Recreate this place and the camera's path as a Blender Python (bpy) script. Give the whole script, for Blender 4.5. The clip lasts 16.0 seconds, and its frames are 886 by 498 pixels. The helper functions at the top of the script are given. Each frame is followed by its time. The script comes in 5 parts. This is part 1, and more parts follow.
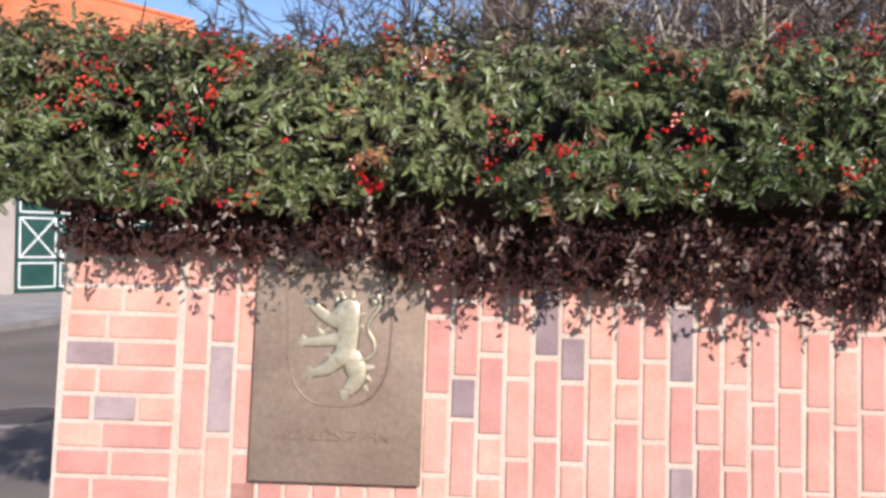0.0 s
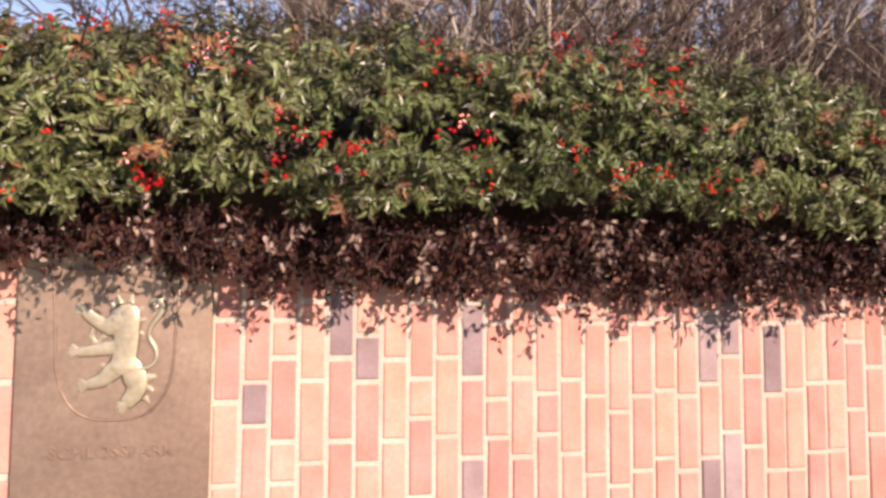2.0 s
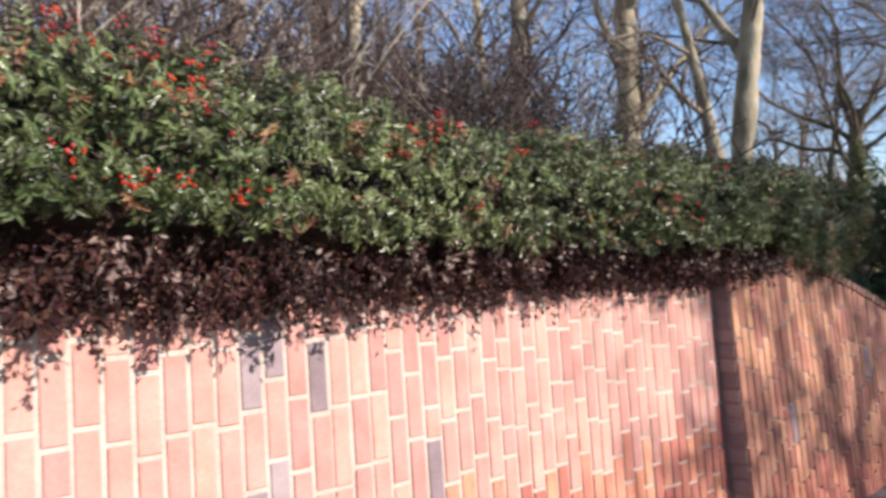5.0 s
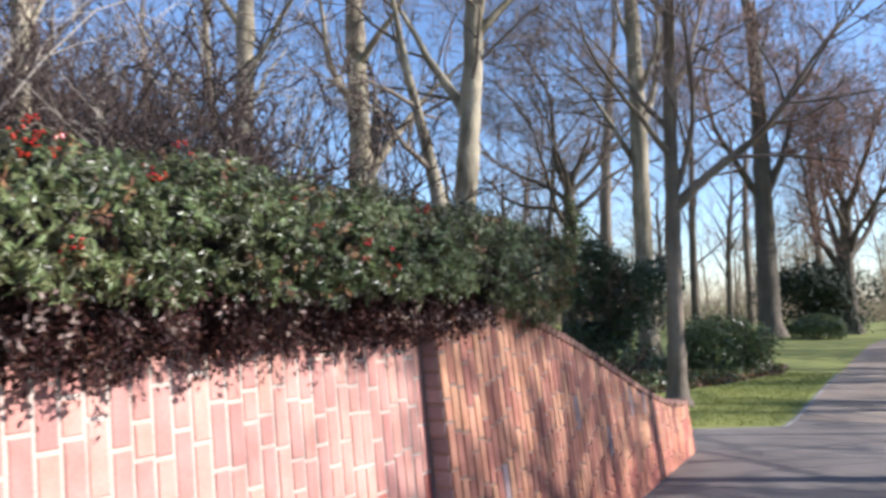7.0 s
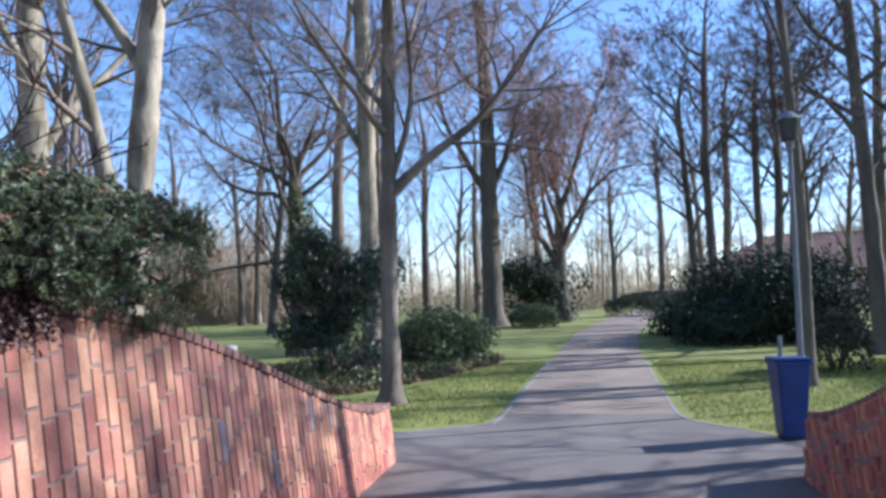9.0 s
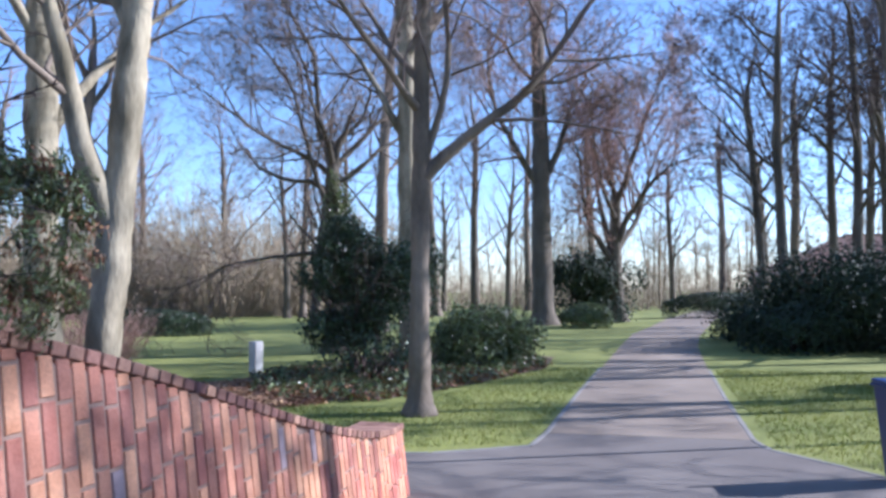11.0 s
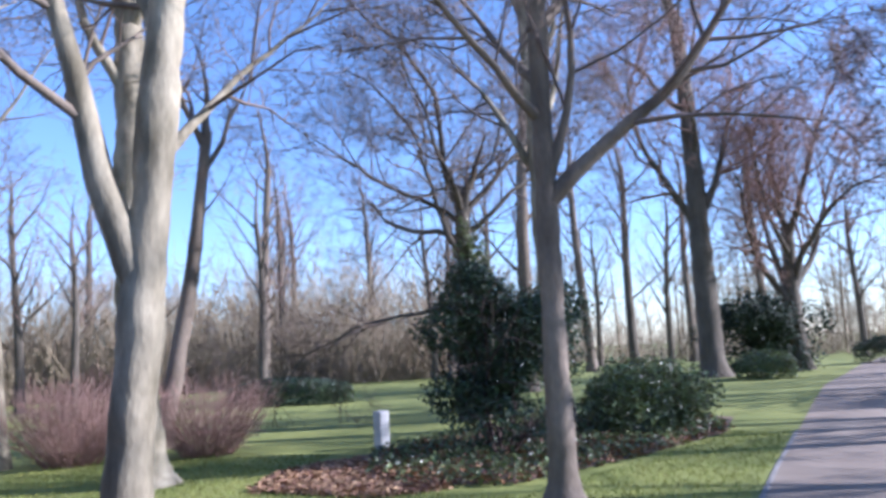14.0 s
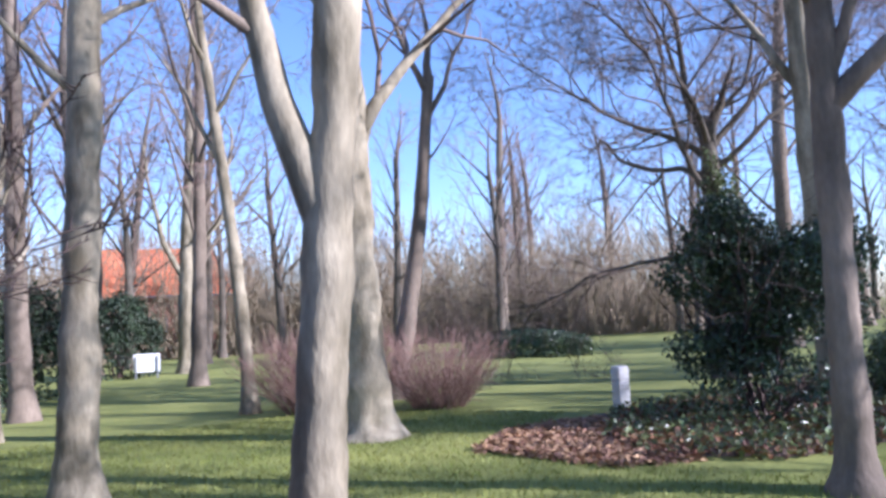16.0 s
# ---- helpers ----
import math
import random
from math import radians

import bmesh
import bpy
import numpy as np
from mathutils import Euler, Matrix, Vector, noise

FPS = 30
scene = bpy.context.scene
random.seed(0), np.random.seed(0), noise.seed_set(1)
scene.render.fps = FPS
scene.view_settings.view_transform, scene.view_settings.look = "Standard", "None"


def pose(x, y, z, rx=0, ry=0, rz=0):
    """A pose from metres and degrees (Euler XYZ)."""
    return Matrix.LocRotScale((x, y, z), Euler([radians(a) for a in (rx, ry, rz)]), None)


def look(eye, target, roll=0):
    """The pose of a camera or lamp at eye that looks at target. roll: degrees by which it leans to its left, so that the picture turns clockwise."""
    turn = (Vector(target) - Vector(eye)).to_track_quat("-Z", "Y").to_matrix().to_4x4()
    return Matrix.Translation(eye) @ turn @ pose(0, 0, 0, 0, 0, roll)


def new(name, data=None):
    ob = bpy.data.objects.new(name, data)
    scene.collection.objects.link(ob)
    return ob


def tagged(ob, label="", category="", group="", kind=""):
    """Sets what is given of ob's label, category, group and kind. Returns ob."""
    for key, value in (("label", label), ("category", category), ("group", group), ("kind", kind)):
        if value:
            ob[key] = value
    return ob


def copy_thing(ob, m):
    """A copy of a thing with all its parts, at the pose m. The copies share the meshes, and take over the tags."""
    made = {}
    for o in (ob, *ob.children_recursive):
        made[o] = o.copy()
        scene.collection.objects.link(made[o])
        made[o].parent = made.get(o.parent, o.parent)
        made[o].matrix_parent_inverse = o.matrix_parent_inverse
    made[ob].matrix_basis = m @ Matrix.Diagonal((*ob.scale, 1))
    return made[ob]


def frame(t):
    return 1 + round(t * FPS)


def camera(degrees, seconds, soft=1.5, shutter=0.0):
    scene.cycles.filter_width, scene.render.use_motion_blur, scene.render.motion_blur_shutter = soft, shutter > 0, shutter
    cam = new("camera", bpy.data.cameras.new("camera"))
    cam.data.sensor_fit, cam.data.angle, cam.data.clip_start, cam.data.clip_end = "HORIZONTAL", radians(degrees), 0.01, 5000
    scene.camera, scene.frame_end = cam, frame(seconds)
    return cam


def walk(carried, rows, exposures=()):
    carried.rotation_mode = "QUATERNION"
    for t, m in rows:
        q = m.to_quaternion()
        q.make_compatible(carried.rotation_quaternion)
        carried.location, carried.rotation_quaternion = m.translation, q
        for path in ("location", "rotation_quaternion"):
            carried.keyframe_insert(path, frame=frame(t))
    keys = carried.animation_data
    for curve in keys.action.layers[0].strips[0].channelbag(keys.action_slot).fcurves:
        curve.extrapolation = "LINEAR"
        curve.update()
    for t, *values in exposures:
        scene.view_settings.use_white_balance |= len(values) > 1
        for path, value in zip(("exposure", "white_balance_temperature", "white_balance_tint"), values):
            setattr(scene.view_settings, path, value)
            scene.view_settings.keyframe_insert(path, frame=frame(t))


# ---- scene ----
cam = camera(58.59, 16.0, soft=3.2, shutter=0.3)
# seconds, x, y, z, yaw, pitch, roll
ROWS = [
    (0.0, 0.032, -0.015, 1.597, 0.57, -1.28, -1.81),
    (0.5, 0.050, -0.003, 1.591, -2.09, -1.38, -1.56),
    (1.0, 0.074, 0.007, 1.592, -7.26, -1.18, -1.25),
    (1.5, 0.087, 0.011, 1.596, -11.68, -0.89, -1.43),
    (2.0, 0.076, 0.010, 1.598, -13.35, -0.96, -1.52),
    (2.5, 0.086, 0.014, 1.595, -14.64, -0.94, -1.50),
    (3.0, 0.109, 0.015, 1.591, -18.84, -0.20, -1.23),
    (3.5, 0.134, 0.013, 1.593, -21.34, -0.15, -1.04),
    (4.0, 0.176, 0.021, 1.593, -25.26, 0.08, -0.65),
    (4.5, 0.234, 0.089, 1.599, -33.02, -0.08, -0.79),
    (5.0, 0.309, 0.183, 1.605, -43.37, 0.49, 0.21),
    (5.2, 0.332, 0.216, 1.611, -46.31, 0.23, 0.17),
    (7.3, 1.086, 0.329, 1.600, -64.98, 3.75, 1.74),
    (7.5, 1.201, 0.323, 1.599, -67.87, 2.76, 1.88),
    (8.0, 1.506, 0.340, 1.597, -74.23, 2.19, 1.95),
    (8.5, 1.861, 0.286, 1.588, -78.99, 2.42, 2.73),
    (8.7, 2.015, 0.250, 1.604, -80.34, 3.14, 1.79),
    (10.8, 3.520, 0.291, 1.614, -76.73, 2.61, 0.36),
    (11.0, 3.657, 0.298, 1.619, -76.30, 2.92, 0.39),
    (11.5, 4.047, 0.325, 1.622, -74.73, 2.89, 0.88),
    (12.0, 4.409, 0.387, 1.631, -72.05, 4.45, 1.41),
    (12.5, 4.760, 0.457, 1.614, -72.88, 5.15, 2.08),
    (13.0, 5.123, 0.513, 1.625, -71.44, 6.19, 2.18),
    (13.5, 5.445, 0.581, 1.601, -68.87, 7.07, 2.86),
    (14.0, 5.738, 0.640, 1.587, -65.05, 7.40, 3.10),
    (14.5, 5.992, 0.731, 1.588, -56.26, 5.98, 0.31),
    (15.0, 6.235, 0.886, 1.582, -50.91, 6.12, 1.13),
    (15.5, 6.509, 1.023, 1.554, -47.86, 5.77, 2.84),
    (16.0, 6.796, 1.154, 1.545, -47.78, 4.90, 3.02),
]
EXPOSURES = [(0.0, 0.37, 6300, 18), (1.0, 0.46, 6400, 24), (2.0, 0.58, 7800, 33), (3.5, 0.64, 8150, 37), (4.5, 0.67, 6900, 21), (5.2, 0.68, 6350, 18), (7.4, 0.84, 5850, 16), (8.5, 0.86, 5450, 17), (11.0, 0.96, 5300, 19), (13.0, 1.0, 5200, 21), (16.0, 1.06, 5350, 26)]
walk(cam, [(t, pose(x, y, z, 90 + pitch, roll, yaw)) for t, x, y, z, yaw, pitch, roll in ROWS], EXPOSURES)

# ---- world and sun ----
SUN_TO = Vector((0.40, -0.92, 0.56)).normalized()
sky_world = bpy.data.worlds.new("sky")
scene.world = sky_world
sky_world.use_nodes = True
wn, wl = sky_world.node_tree.nodes, sky_world.node_tree.links
wn.clear()
sky = wn.new("ShaderNodeTexSky")
sky.sky_type, sky.sun_disc = "NISHITA", False
sky.sun_elevation = math.asin(SUN_TO.z)
sky.sun_rotation = math.atan2(SUN_TO.x, SUN_TO.y)
sky.air_density, sky.dust_density, sky.ozone_density = 1.0, 0.2, 3.5
bg = wn.new("ShaderNodeBackground")
bg.inputs["Strength"].default_value = 0.125
wo = wn.new("ShaderNodeOutputWorld")
wl.new(sky.outputs[0], bg.inputs[0])
wl.new(bg.outputs[0], wo.inputs[0])
sun_data = bpy.data.lights.new("sun", "SUN")
sun_data.energy, sun_data.angle, sun_data.color = 5.0, radians(0.6), (1.0, 0.94, 0.86)
sun = new("sun", sun_data)
sun.matrix_world = look(SUN_TO * 60, (0, 0, 0))


# ---- materials ----
def material(name, low, high, scale=3.0, fine=40.0, rough=0.8, bump=0.3, metallic=0.0, spread="", amount=0.25,
             stretch=(1, 1, 1), distance=0.01, translucent=0.0, specular=0.5, grain=0.35):
    """Two-scale mottled surface; spread: 'object' or 'island' varies the pieces."""
    m = bpy.data.materials.new(name)
    m.use_nodes = True
    n, l = m.node_tree.nodes, m.node_tree.links
    bsdf = n["Principled BSDF"]
    geo = n.new("ShaderNodeNewGeometry")
    mapping = n.new("ShaderNodeMapping")
    mapping.inputs["Scale"].default_value = stretch
    l.new(geo.outputs["Position"], mapping.inputs["Vector"])
    big, small = n.new("ShaderNodeTexNoise"), n.new("ShaderNodeTexNoise")
    for tex, s, det in ((big, scale, 4.0), (small, fine, 6.0)):
        tex.inputs["Scale"].default_value = s
        tex.inputs["Detail"].default_value = det
        l.new(mapping.outputs[0], tex.inputs["Vector"])
    ramp = n.new("ShaderNodeValToRGB")
    ramp.color_ramp.elements[0].position, ramp.color_ramp.elements[1].position = 0.32, 0.68
    ramp.color_ramp.elements[0].color, ramp.color_ramp.elements[1].color = (*low, 1), (*high, 1)
    l.new(big.outputs["Fac"], ramp.inputs[0])
    bright = n.new("ShaderNodeMath")
    bright.operation = "MULTIPLY_ADD"
    bright.inputs[1].default_value, bright.inputs[2].default_value = 2 * grain, 1.0 - grain
    l.new(small.outputs["Fac"], bright.inputs[0])
    value = bright.outputs[0]
    hsv = n.new("ShaderNodeHueSaturation")
    l.new(ramp.outputs[0], hsv.inputs["Color"])
    if spread:
        src = n.new("ShaderNodeObjectInfo").outputs["Random"] if spread == "object" else geo.outputs["Random Per Island"]
        vary = n.new("ShaderNodeMath")
        vary.operation = "MULTIPLY_ADD"
        vary.inputs[1].default_value, vary.inputs[2].default_value = 2 * amount, 1.0 - amount
        l.new(src, vary.inputs[0])
        both = n.new("ShaderNodeMath")
        both.operation = "MULTIPLY"
        l.new(vary.outputs[0], both.inputs[0])
        l.new(value, both.inputs[1])
        value = both.outputs[0]
        hue = n.new("ShaderNodeMath")
        hue.operation = "MULTIPLY_ADD"
        hue.inputs[1].default_value, hue.inputs[2].default_value = 0.10 * amount, 0.5 - 0.05 * amount
        l.new(src, hue.inputs[0])
        l.new(hue.outputs[0], hsv.inputs["Hue"])
    l.new(value, hsv.inputs["Value"])
    l.new(hsv.outputs[0], bsdf.inputs["Base Color"])
    bsdf.inputs["Roughness"].default_value = rough
    bsdf.inputs["Metallic"].default_value = metallic
    bsdf.inputs["Specular IOR Level"].default_value = specular
    if bump:
        b = n.new("ShaderNodeBump")
        b.inputs["Strength"].default_value, b.inputs["Distance"].default_value = bump, distance
        l.new(small.outputs["Fac"], b.inputs["Height"])
        l.new(b.outputs[0], bsdf.inputs["Normal"])
    if translucent:
        t = n.new("ShaderNodeBsdfTranslucent")
        l.new(hsv.outputs[0], t.inputs["Color"])
        mix = n.new("ShaderNodeMixShader")
        mix.inputs[0].default_value = translucent
        out = n["Material Output"]
        l.new(bsdf.outputs[0], mix.inputs[1])
        l.new(t.outputs[0], mix.inputs[2])
        l.new(mix.outputs[0], out.inputs["Surface"])
    return m


M_BRICK = material("red_brick", (0.51, 0.235, 0.178), (0.60, 0.315, 0.25), 7, 90, 0.88, 0.25, spread="object", amount=0.13, distance=0.003, grain=0.2)
M_BRICK_DARK = material("overburnt_and_shade_brick", (0.24, 0.172, 0.168), (0.33, 0.245, 0.24), 9, 90, 0.75, 0.3, spread="object", amount=0.2, distance=0.003, grain=0.2)
M_BRICK_REST = material("red_brick_rest", (0.44, 0.15, 0.095), (0.60, 0.25, 0.16), 9, 90, 0.85, 0.5, spread="island", amount=0.25, distance=0.004)
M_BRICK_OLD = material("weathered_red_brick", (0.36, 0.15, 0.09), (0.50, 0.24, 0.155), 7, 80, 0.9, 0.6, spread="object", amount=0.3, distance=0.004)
M_MORTAR_OLD = material("dirty_mortar", (0.25, 0.165, 0.12), (0.34, 0.235, 0.18), 6, 120, 0.95, 0.6, distance=0.004)
M_COPING = material("mossy_coping_brick", (0.20, 0.10, 0.07), (0.35, 0.19, 0.135), 8, 70, 0.95, 0.8, spread="object", amount=0.3, distance=0.006)
M_MORTAR = material("mortar", (0.49, 0.385, 0.305), (0.58, 0.475, 0.385), 6, 120, 0.95, 0.6, distance=0.004)
M_BRONZE = material("weathered_bronze", (0.26, 0.185, 0.135), (0.33, 0.245, 0.18), 5, 60, 0.5, 0.15, metallic=0.75, distance=0.002)
M_BRONZE_RUBBED = material("rubbed_bronze", (0.42, 0.36, 0.25), (0.50, 0.43, 0.30), 8, 60, 0.36, 0.15, metallic=0.7, distance=0.002)
M_LEAF = material("glossy_evergreen_leaf", (0.086, 0.112, 0.035), (0.19, 0.212, 0.082), 2.2, 30, 0.36, 0.0, spread="island", amount=0.6, translucent=0.2, specular=0.7)
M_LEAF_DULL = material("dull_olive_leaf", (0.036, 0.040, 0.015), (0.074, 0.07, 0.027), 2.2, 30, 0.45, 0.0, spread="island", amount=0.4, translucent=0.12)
M_LEAF_BROWN = material("withered_brown_leaf", (0.17, 0.075, 0.035), (0.27, 0.13, 0.06), 4, 30, 0.6, 0.0, spread="island", amount=0.4)
M_LITTER = material("sunlit_fallen_leaf", (0.27, 0.145, 0.075), (0.42, 0.25, 0.14), 4, 30, 0.7, 0.0, spread="island", amount=0.35)
M_HOLLY = material("dark_holly_leaf", (0.026, 0.048, 0.018), (0.06, 0.088, 0.034), 2.2, 30, 0.36, 0.0, spread="island", amount=0.5, translucent=0.1, specular=0.6)
M_BERRY = material("red_berry", (0.42, 0.010, 0.008), (0.55, 0.022, 0.012), 20, 60, 0.3, 0.0, spread="object", amount=0.2)
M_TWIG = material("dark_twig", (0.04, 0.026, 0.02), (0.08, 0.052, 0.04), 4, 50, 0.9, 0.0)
M_TWIG_PALE = material("pale_twig", (0.36, 0.30, 0.225), (0.50, 0.43, 0.34), 3, 50, 0.85, 0.0)
M_TWIG_GREY = material("grey_brown_twig", (0.13, 0.095, 0.075), (0.22, 0.165, 0.13), 3, 50, 0.9, 0.0)
M_TWIG_RED = material("reddish_twig", (0.22, 0.13, 0.10), (0.34, 0.21, 0.16), 3, 50, 0.9, 0.0)
# spray leaves: hedge shade in the dark colour, sunlight in the pale one
M_SPRAY = material("reddish_leaf_shade_tone", (0.030, 0.010, 0.008), (0.068, 0.022, 0.016), 5, 30, 0.6, 0.0, spread="island", amount=0.5, specular=0.25)
M_SPRAY_PALE = material("spray_leaf_sun_tone", (0.20, 0.13, 0.10), (0.32, 0.23, 0.18), 5, 30, 0.6, 0.0, spread="island", amount=0.4)
M_YEW = material("dark_yew_leaf", (0.015, 0.03, 0.012), (0.035, 0.055, 0.02), 2.2, 30, 0.6, 0.0, spread="island", amount=0.4)
M_WOODS = material("far_bare_twigs", (0.23, 0.18, 0.115), (0.34, 0.27, 0.18), 0.3, 6, 0.95, 0.0)
M_BARK = material("smooth_grey_bark", (0.135, 0.112, 0.066), (0.42, 0.358, 0.242), 4.2, 30, 0.9, 0.7, stretch=(1, 1, 0.35), distance=0.012)
M_BARK_DARK = material("rough_dark_bark", (0.085, 0.07, 0.05), (0.17, 0.14, 0.105), 2.5, 30, 0.95, 0.9, stretch=(1, 1, 0.3), distance=0.02)
M_BARK_MID = material("grey_brown_bark", (0.11, 0.085, 0.06), (0.25, 0.195, 0.14), 2.2, 26, 0.9, 0.7, stretch=(1, 1, 0.35), distance=0.012)
M_CUT = material("pruned_wood", (0.6, 0.52, 0.4), (0.75, 0.68, 0.55), 10, 60, 0.8, 0.1)
M_GRASS = material("lawn", (0.15, 0.172, 0.028), (0.245, 0.255, 0.055), 0.7, 14, 0.95, 0.5, distance=0.03, grain=0.45)
M_BLADE = material("grass_blade", (0.17, 0.20, 0.035), (0.30, 0.31, 0.07), 0.7, 14, 0.7, 0.0, spread="island", amount=0.35, translucent=0.2)
M_SOIL = material("leaf_litter_soil", (0.09, 0.06, 0.04), (0.19, 0.125, 0.085), 2.5, 30, 0.95, 0.8, distance=0.03, grain=0.5)
M_ASPHALT = material("worn_asphalt", (0.135, 0.113, 0.097), (0.20, 0.172, 0.145), 0.8, 160, 0.88, 0.5, distance=0.006, grain=0.35)
M_PATH = material("gritty_path", (0.205, 0.158, 0.115), (0.295, 0.235, 0.175), 0.9, 140, 0.9, 0.5, distance=0.006, grain=0.35)
M_KERB = material("kerb_stone", (0.20, 0.185, 0.165), (0.28, 0.26, 0.235), 3, 80, 0.9, 0.4, distance=0.004)
M_PAVING = material("grey_paving", (0.26, 0.245, 0.225), (0.36, 0.34, 0.31), 2, 60, 0.9, 0.3)
M_BIN = material("blue_plastic", (0.008, 0.028, 0.13), (0.013, 0.04, 0.17), 5, 90, 0.4, 0.05)
M_BLACK = material("black_rubber", (0.02, 0.02, 0.02), (0.035, 0.035, 0.035), 9, 90, 0.7, 0.1)
M_STEEL = material("grey_painted_steel", (0.16, 0.17, 0.17), (0.22, 0.23, 0.23), 6, 80, 0.5, 0.1)
M_STONE = material("pale_stone", (0.48, 0.47, 0.45), (0.64, 0.63, 0.60), 6, 70, 0.85, 0.3, distance=0.004)
M_WHITE = material("white_board", (0.82, 0.82, 0.80), (0.88, 0.88, 0.86), 6, 60, 0.6, 0.0, grain=0.05)
M_ROOF = material("orange_roof_tile", (0.52, 0.15, 0.06), (0.68, 0.24, 0.10), 1.5, 40, 0.85, 0.4, distance=0.02, spread="island", amount=0.18)
M_ROOF_BROWN = material("brown_roof_tile", (0.16, 0.09, 0.065), (0.24, 0.14, 0.10), 1.5, 40, 0.85, 0.4, distance=0.02)
M_FACADE = material("brick_facade", (0.36, 0.16, 0.11), (0.46, 0.22, 0.16), 2, 60, 0.9, 0.3)
M_FACADE_PALE = material("pale_render", (0.34, 0.30, 0.26), (0.43, 0.38, 0.33), 1.5, 60, 0.9, 0.2)
M_GATE = material("dark_green_paint", (0.012, 0.055, 0.045), (0.022, 0.08, 0.065), 3, 60, 0.45, 0.1)
M_GATE_LINE = material("white_paint", (0.74, 0.76, 0.74), (0.82, 0.83, 0.80), 4, 60, 0.6, 0.0, grain=0.05)
M_GLASS = material("dark_window", (0.03, 0.035, 0.04), (0.05, 0.055, 0.06), 2, 20, 0.08, 0.0)
M_IRON = material("cast_iron", (0.07, 0.068, 0.065), (0.12, 0.115, 0.11), 6, 80, 0.6, 0.3, metallic=0.4)


# ---- mesh helpers ----
def mesh_from(name, verts, faces, mat, smooth=False):
    """verts (n, 3); faces (m, k), all of one size k."""
    verts, faces = np.asarray(verts, dtype=np.float32), np.asarray(faces, dtype=np.int32)
    me = bpy.data.meshes.new(name)
    k = faces.shape[1]
    me.vertices.add(len(verts))
    me.vertices.foreach_set("co", verts.ravel())
    me.loops.add(faces.size)
    me.loops.foreach_set("vertex_index", faces.ravel())
    me.polygons.add(len(faces))
    me.polygons.foreach_set("loop_start", np.arange(0, faces.size, k, dtype=np.int32))
    me.polygons.foreach_set("use_smooth", np.full(len(faces), smooth))
    me.update(calc_edges=True)
    me.materials.append(mat)
    return me


def part(name, data, mat, parent, label=""):
    """One mesh object under a thing or part, from a bmesh or a mesh."""
    if isinstance(data, bmesh.types.BMesh):
        me = bpy.data.meshes.new(name)
        data.to_mesh(me)
        data.free()
        me.materials.append(mat)
    else:
        me = data
    ob = new(name, me)
    ob.parent = parent
    return tagged(ob, label)


def thing(name, label, category, m=None, group="", kind=""):
    ob = new(name)
    ob.empty_display_size = 0.2
    if m is not None:
        ob.matrix_world = m
    return tagged(ob, label, category, group, kind)


def block(bm, x0, x1, y0, y1, z0, z1, bevel=0.0, m=None):
    """Adds a box, with bevelled edges where asked."""
    got = bmesh.ops.create_cube(bm, size=1.0)["verts"]
    bmesh.ops.scale(bm, vec=(x1 - x0, y1 - y0, z1 - z0), verts=got)
    bmesh.ops.translate(bm, vec=((x0 + x1) / 2, (y0 + y1) / 2, (z0 + z1) / 2), verts=got)
    if bevel:
        edges = list({e for v in got for e in v.link_edges})
        got = list({v for f in bmesh.ops.bevel(bm, geom=edges, offset=bevel, segments=2, affect="EDGES", profile=0.5)["faces"] for v in f.verts} | {v for v in got if v.is_valid})
    if m is not None:
        bmesh.ops.transform(bm, matrix=m, verts=got)
    return bm


def box(x0, x1, y0, y1, z0, z1, bevel=0.0):
    return block(bmesh.new(), x0, x1, y0, y1, z0, z1, bevel)


def cylinder(r0, r1, z0, z1, sides=20, x=0.0, y=0.0):
    bm = bmesh.new()
    bmesh.ops.create_cone(bm, cap_ends=True, segments=sides, radius1=r0, radius2=r1, depth=z1 - z0,
                          matrix=Matrix.Translation((x, y, (z0 + z1) / 2)))
    return bm


def sheet(name, outline, z, mat):
    """A flat many-sided surface."""
    bm = bmesh.new()
    bm.faces.new([bm.verts.new((x, y, z)) for x, y in outline])
    bmesh.ops.recalc_face_normals(bm, faces=bm.faces)
    if bm.faces[:][0].normal.z < 0:
        bmesh.ops.reverse_faces(bm, faces=bm.faces[:])
    return part(name, bm, mat, None)


